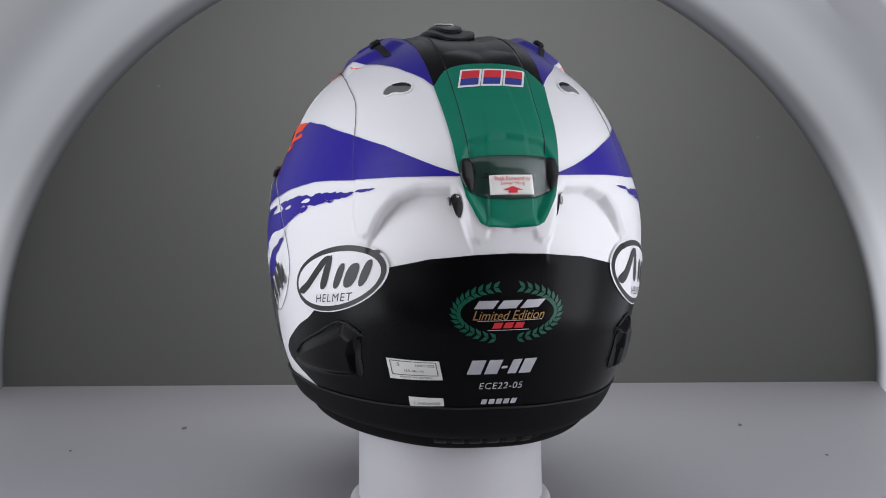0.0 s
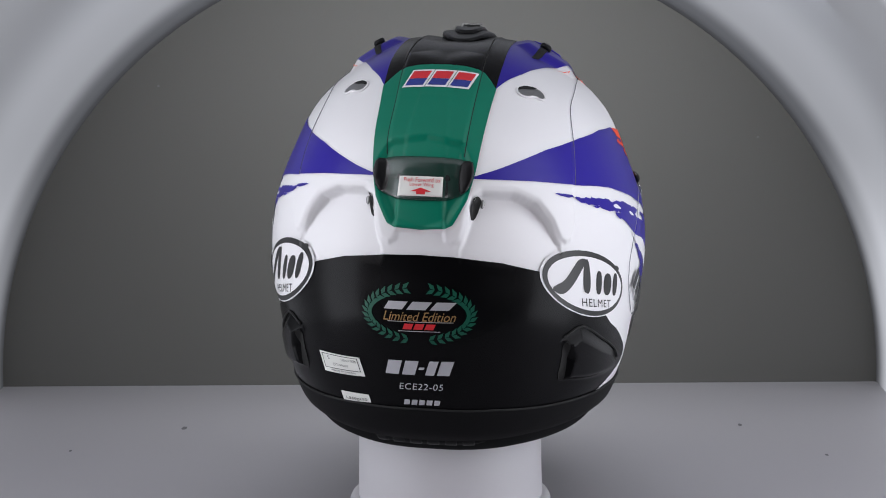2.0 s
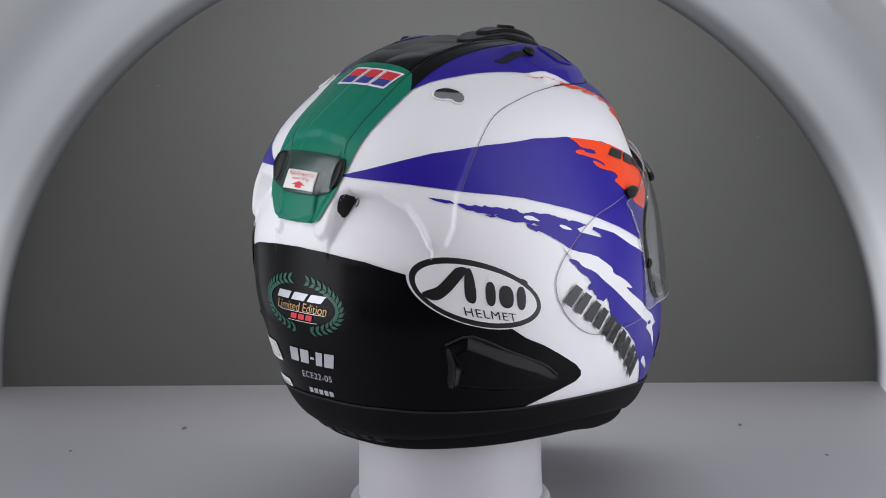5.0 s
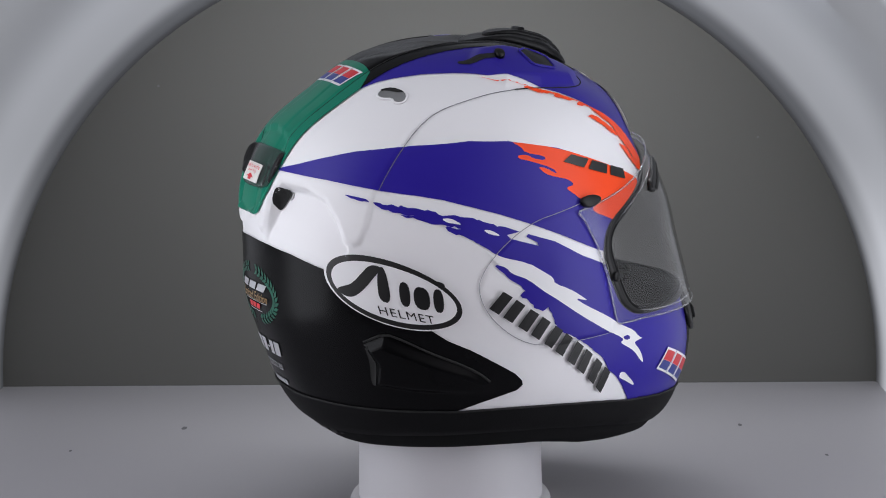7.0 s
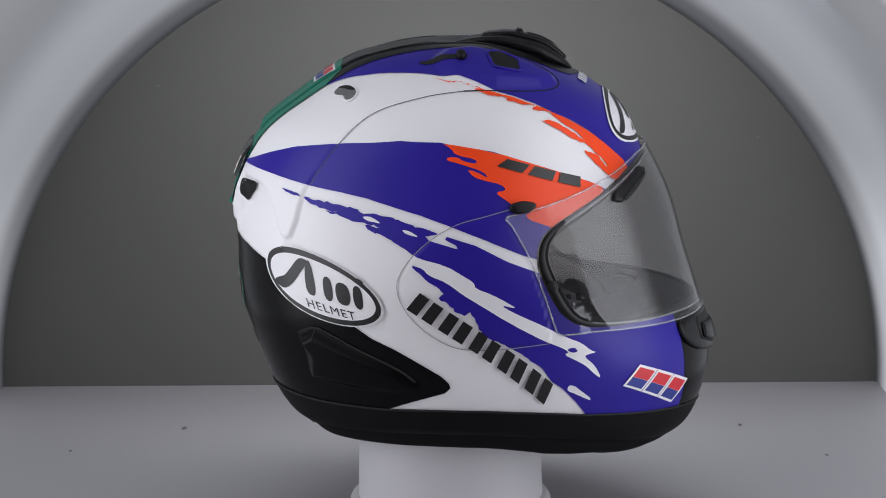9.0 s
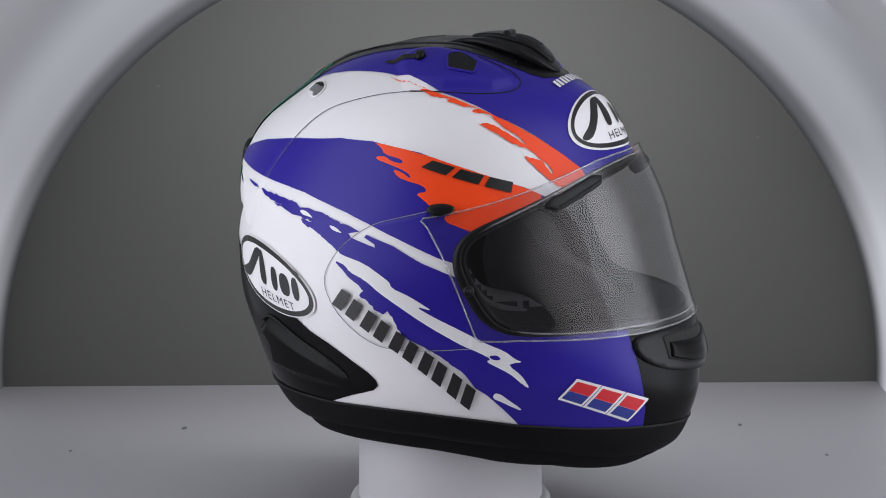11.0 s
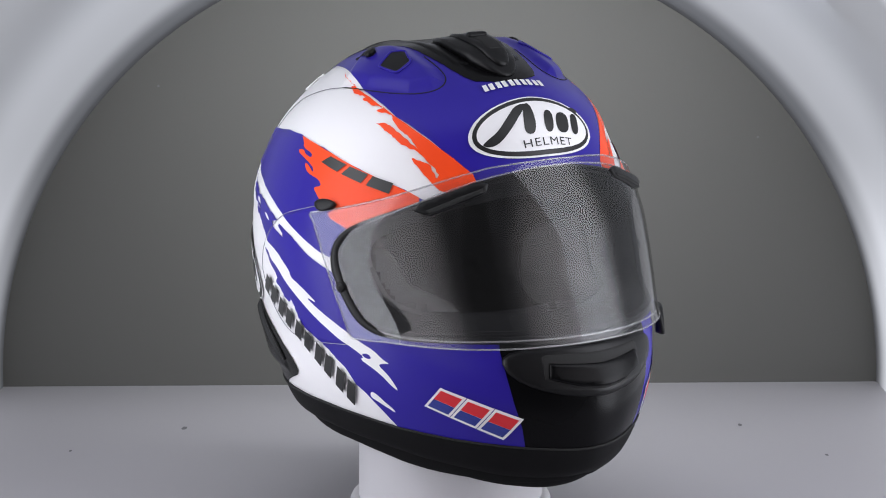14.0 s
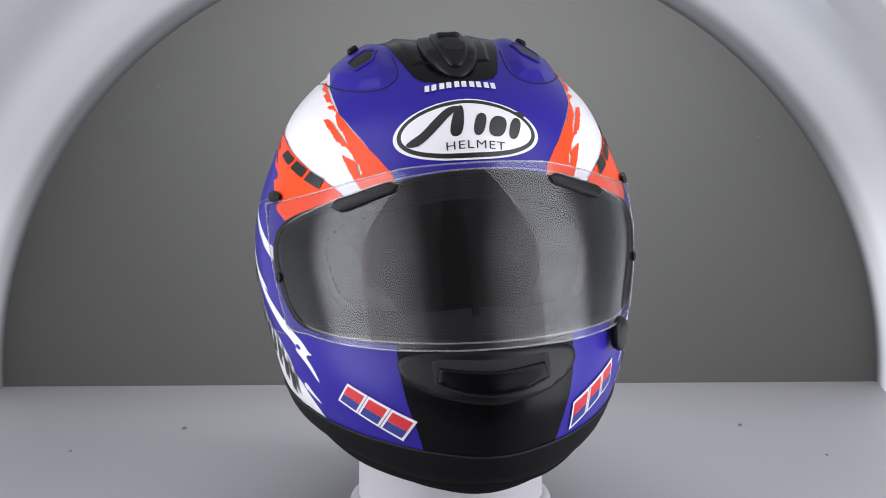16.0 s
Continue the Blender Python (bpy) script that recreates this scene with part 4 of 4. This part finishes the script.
def joints():
    for s in (list, mirror):
        tube("pod_joint", line(s(pts("77.5 20.8, 86 18.8, 94.7 16.7, 103.2 11.1, 109.5 3.8, 111.3 -2.1, 108 -9.7, 101.2 -16.1, 94.2 -19.5, 86 -20.0, 77.6 -19.5, 66 -18.2")), 1.2, False, 2), 0.00024, LINEGREY, shell, 0.0004, "fine joint round the pivot pod", closed=False, sides=6)
        tube("duct_joint", line(s(pts("92 55.8, 84 56.0, 76 55.8, 52 55.0, 42 55.8, 36.5 57.4, 33.6 60.4, 35 63.8, 42 68, 52 71.4")), 1.2, False, 2), 0.0004, VOID, shell, 0.0003, "dark joint under the side duct", closed=False, sides=6)
        tube("wing_joint", line(s(pts("138.4 23.0, 137.2 26.8, 134.8 33.2, 130.9 41.2, 125.4 46.8, 115 51.2, 104 54.4, 92 55.8")), 1.2, False, 2), 0.00024, CREASE, shell, 0.0003, "fine joint of the rear wing", closed=False, sides=6)
        tube("strip_joint", line([(b, a * (1 if s is list else -1)) for b, a in pts("98 9.6, 110 10.0, 125 9.8, 140 9.2, 151 8.7")], 1.2, False, 1), 0.0004, VOID, shell, 0.0006, "fine joint beside the centre strip", "top", False, sides=6)
        tube("scoop_joint", line(s(pts("142 -15.8, 136.2 -13.4, 131 -15.8, 124 -19.8, 117 -23.0, 111 -26.0, 107 -29.0")), 1.2, False, 1), 0.0008, VOID, shell, 0.0008, "dark joint over the exhaust cover", closed=False, sides=6)
        film("exhaust_mouth", s(pts("142.0 -17.6, 140.6 -16.4, 139.6 -20, 139.4 -24, 140.0 -28.2, 141.8 -27.4, 141.2 -22")), VOID, shell, 3, "dark exhaust opening", soft=1)
        film("rear_exit", s(pts("168.3 18.8, 167.2 19.7, 165.6 19.8, 166.2 17.4, 167.4 14.6, 168.6 14.6")), VOID, shell, 2, "dark exit port under the rear wing", soft=1)
        solid("exit_slider", s(pts("166.0 19.4, 164.8 19.5, 164.9 17.8, 165.8 17.2")), STEEL, shell, -0.0003, 0.0006, "grey slider in the exit port", soft=1)
        port = film("rear_port", s(pts("150.0 48.4, 149.4 50.5, 145.5 51.6, 141.5 51.2, 138.6 50.0, 138.4 47.8, 141.1 47.0, 143.4 48.3, 147.1 47.6")), STEEL, shell, 3, "grey mesh exhaust port", soft=1)
        film("port_shade", s(pts("149.6 49.6, 149.2 50.5, 145.5 51.6, 141.5 51.2, 140 50.7, 143 50.2, 147 50.2")), VOID, shell, 4, "dark upper part of the port", soft=1)
        tube("port_rim", line(s(pts("150.2 48.3, 149.6 50.7, 145.5 51.9, 141.5 51.5, 138.3 50.2, 138.1 47.6, 141.1 46.7, 143.4 48.0, 147.1 47.3")), 1.0, True, 1), 0.0007, WHITE, shell, 0.0004, "white rim of the port", sides=6)
        film("duct_mouth", s(eased(pts("75 63.0, 76.5 69.0, 66 70.6, 56 66.0, 60.5 61.0"))), PLASTIC, shell, 3, "dark mouth of the side duct")
        tube("mouth_rim", line(s(eased(pts("75 63.0, 76.5 69.0, 66 70.6, 56 66.0, 60.5 61.0"))), 1.0, True), 0.0009, BLUE, shell, 0.0006, "blue rim of the duct mouth", sides=6)
        film("slider_slot", s(pts("121 64.6, 121 66.2, 103 68.0, 90 68.2, 90 66.6, 104 65.8")), VOID, shell, 3, "dark slider slot", soft=1)
        solid("slider_knob", s(pts("97.5 68.7, 91.5 68.8, 90.5 66.0, 96.5 65.6")), PLASTIC, shell, 0.0002, 0.0036, "small black slider knob", soft=2)


joints()


def crown_vent():
    """Wedge-shaped slide: flush behind, tall over its mouth, with a sloping nose."""
    def rise(a, b):
        k = np.interp(a, [59.5, 62, 66, 71, 78, 86, 93], [0.0012, 0.0036, 0.0072, 0.0088, 0.0080, 0.0056, 0.0022])
        return k * (1 - 0.45 * min(1.0, abs(b) / 7.4)**3)

    def wedge(name, half, base, extra, material, parent, label):
        v, f = fill(rounded(across(half), 1), 0.9, 0.4)
        count = collections.Counter((min(a, b), max(a, b)) for t in f for a, b in zip(t, list(t[1:]) + [t[0]]))
        border = [e for e, k in count.items() if k == 1]
        rim = {i for e in border for i in e}
        top = np.array([rise(*p) * (0.72 if i in rim and not base else 1.0) + (extra if i not in rim else extra * 0.5) for i, p in enumerate(v)])
        bm = bmesh.new()
        lo = [bm.verts.new(p) for p in surf(v, 0.0002 if not base else np.array([rise(*p) - 0.0008 for p in v]), "top")]
        hi = [bm.verts.new(p) for p in surf(v, top, "top")]
        for t in f:
            bm.faces.new([hi[i] for i in t])
            bm.faces.new([lo[i] for i in reversed(t)])
        for a, b in border:
            bm.faces.new((lo[a], lo[b], hi[b], hi[a]))
        return part(name, bm, material, parent, label)

    vent = wedge("crown_vent", pts("93 0, 92 3.4, 87 6.0, 81 7.2, 75 7.4, 69 6.8, 64 5.0, 60.6 2.4, 59.6 0"), 0, 0.0, PLASTIC, helmet, "black sliding crown vent")
    wedge("vent_slide", pts("86 0, 85.4 2.6, 80 4.0, 74 4.2, 67 3.4, 63.0 1.8, 62.4 0"), 1, 0.0022, PLASTIC, vent, "raised black slide")
    wedge("vent_mouth", pts("74.6 0, 74.4 2.6, 70 2.5, 67.2 2.0, 67 0"), 1, 0.0027, VOID, vent, "dark vent mouth")
    wedge("vent_lip", pts("77.6 0, 77.2 3.0, 75.2 2.9, 75.4 0"), 1, 0.0042, PLASTIC, vent, "")


crown_vent()


def chin_vent():
    outer = pts("0 -13.4, 10 -13.6, 19.5 -14.8, 22.4 -16.6, 20.5 -19.6, 15 -21.6, 8 -22.4, 0 -22.6")
    vent = solid("chin_vent", outer + [(-a, b) for a, b in outer[-2:0:-1]], PLASTIC, helmet, 0.0004, 0.0034, "black chin vent housing", "side", 1.2, 1, 0.5)
    inner = pts("0 -14.6, 12.2 -14.9, 13.4 -15.4, 13.0 -19.4, 6 -20.7, 0 -20.9")
    solid("vent_slot", inner + [(-a, b) for a, b in inner[-2:0:-1]], VOID, vent, 0.0036, 0.0008, "dark slot", soft=0)
    flap = pts("0 -16.5, 11.8 -16.3, 12.3 -19.0, 6 -20.1, 0 -20.3")
    solid("vent_flap", flap + [(-a, b) for a, b in flap[-2:0:-1]], BLACK, vent, 0.0042, 0.0024, "glossy black vent flap", soft=0, edge=0.4)


chin_vent()


def rear_flap():
    """Smoked wing over the green strip, with side clips and a paper label."""
    half = pts("151.8 0, 151.8 8.0, 152.4 10.6, 155.6 11.2, 158.6 10.2, 160.2 8.6, 161.6 5.2, 161.8 0")
    wing = solid("rear_flap", half + flip(half[1:-1]), SMOKE, helmet, 0.0005, 0.0024, "smoked clear plastic rear wing", "top", 1.2, 0, 0.5)
    for s in (list, flip):
        solid("clip", s(pts("152.0 8.2, 152.2 10.6, 155.6 11.2, 159.4 9.8, 159.9 8.2, 156 7.8")), PLASTIC, wing, 0.0008, 0.0028, "black side clip", "top", 1.0, 1, 0.5)
    c = [(160.9, -5.0), (160.9, 4.7), (156.5, -4.9), (156.5, 4.6)]
    m = quad(c)
    lab = solid("caution_label", [m(0, 0), m(1, 0), m(1, 1), m(0, 1)], PAPER, wing, 0.0031, 0.0003, "white paper label with red print", "top", 1.2, 0, 0.1)
    for text, x0, x1, y0, y1 in (("Push Forward to", 0.12, 0.93, 0.70, 0.92), ("Lower Wing", 0.26, 0.80, 0.44, 0.66)):
        words("label_word", text, [m(x0, y0), m(x1, y0), m(x0, y1), m(x1, y1)], RED, wing, 17, "top", "red lettering")
    put("label_arrow", arrow_mesh(m), RED, wing, "red arrow")


def arrow_mesh(m):
    v, f = fill([m(*p) for p in ((0.42, 0.08), (0.62, 0.08), (0.62, 0.22), (0.76, 0.22), (0.52, 0.42), (0.28, 0.22), (0.42, 0.22))], 1.0)
    return sheet_mesh("label_arrow", v, f, 0.00374, "top")


rear_flap()


def motions():
    """The stand and the helmet turn together, at a steady rate."""
    times = [0, 0.1, 0.2, 0.3] + [0.5 * k for k in range(1, 32)] + [15.7, 15.8, 15.9, 16.0]
    for thing, base in ((helmet, ORIGIN), (stand, Vector((0, 0, 0)))):
        walk(thing, [(t, pose(*base, 0, 0, START + RATE * t)) for t in times])


motions()
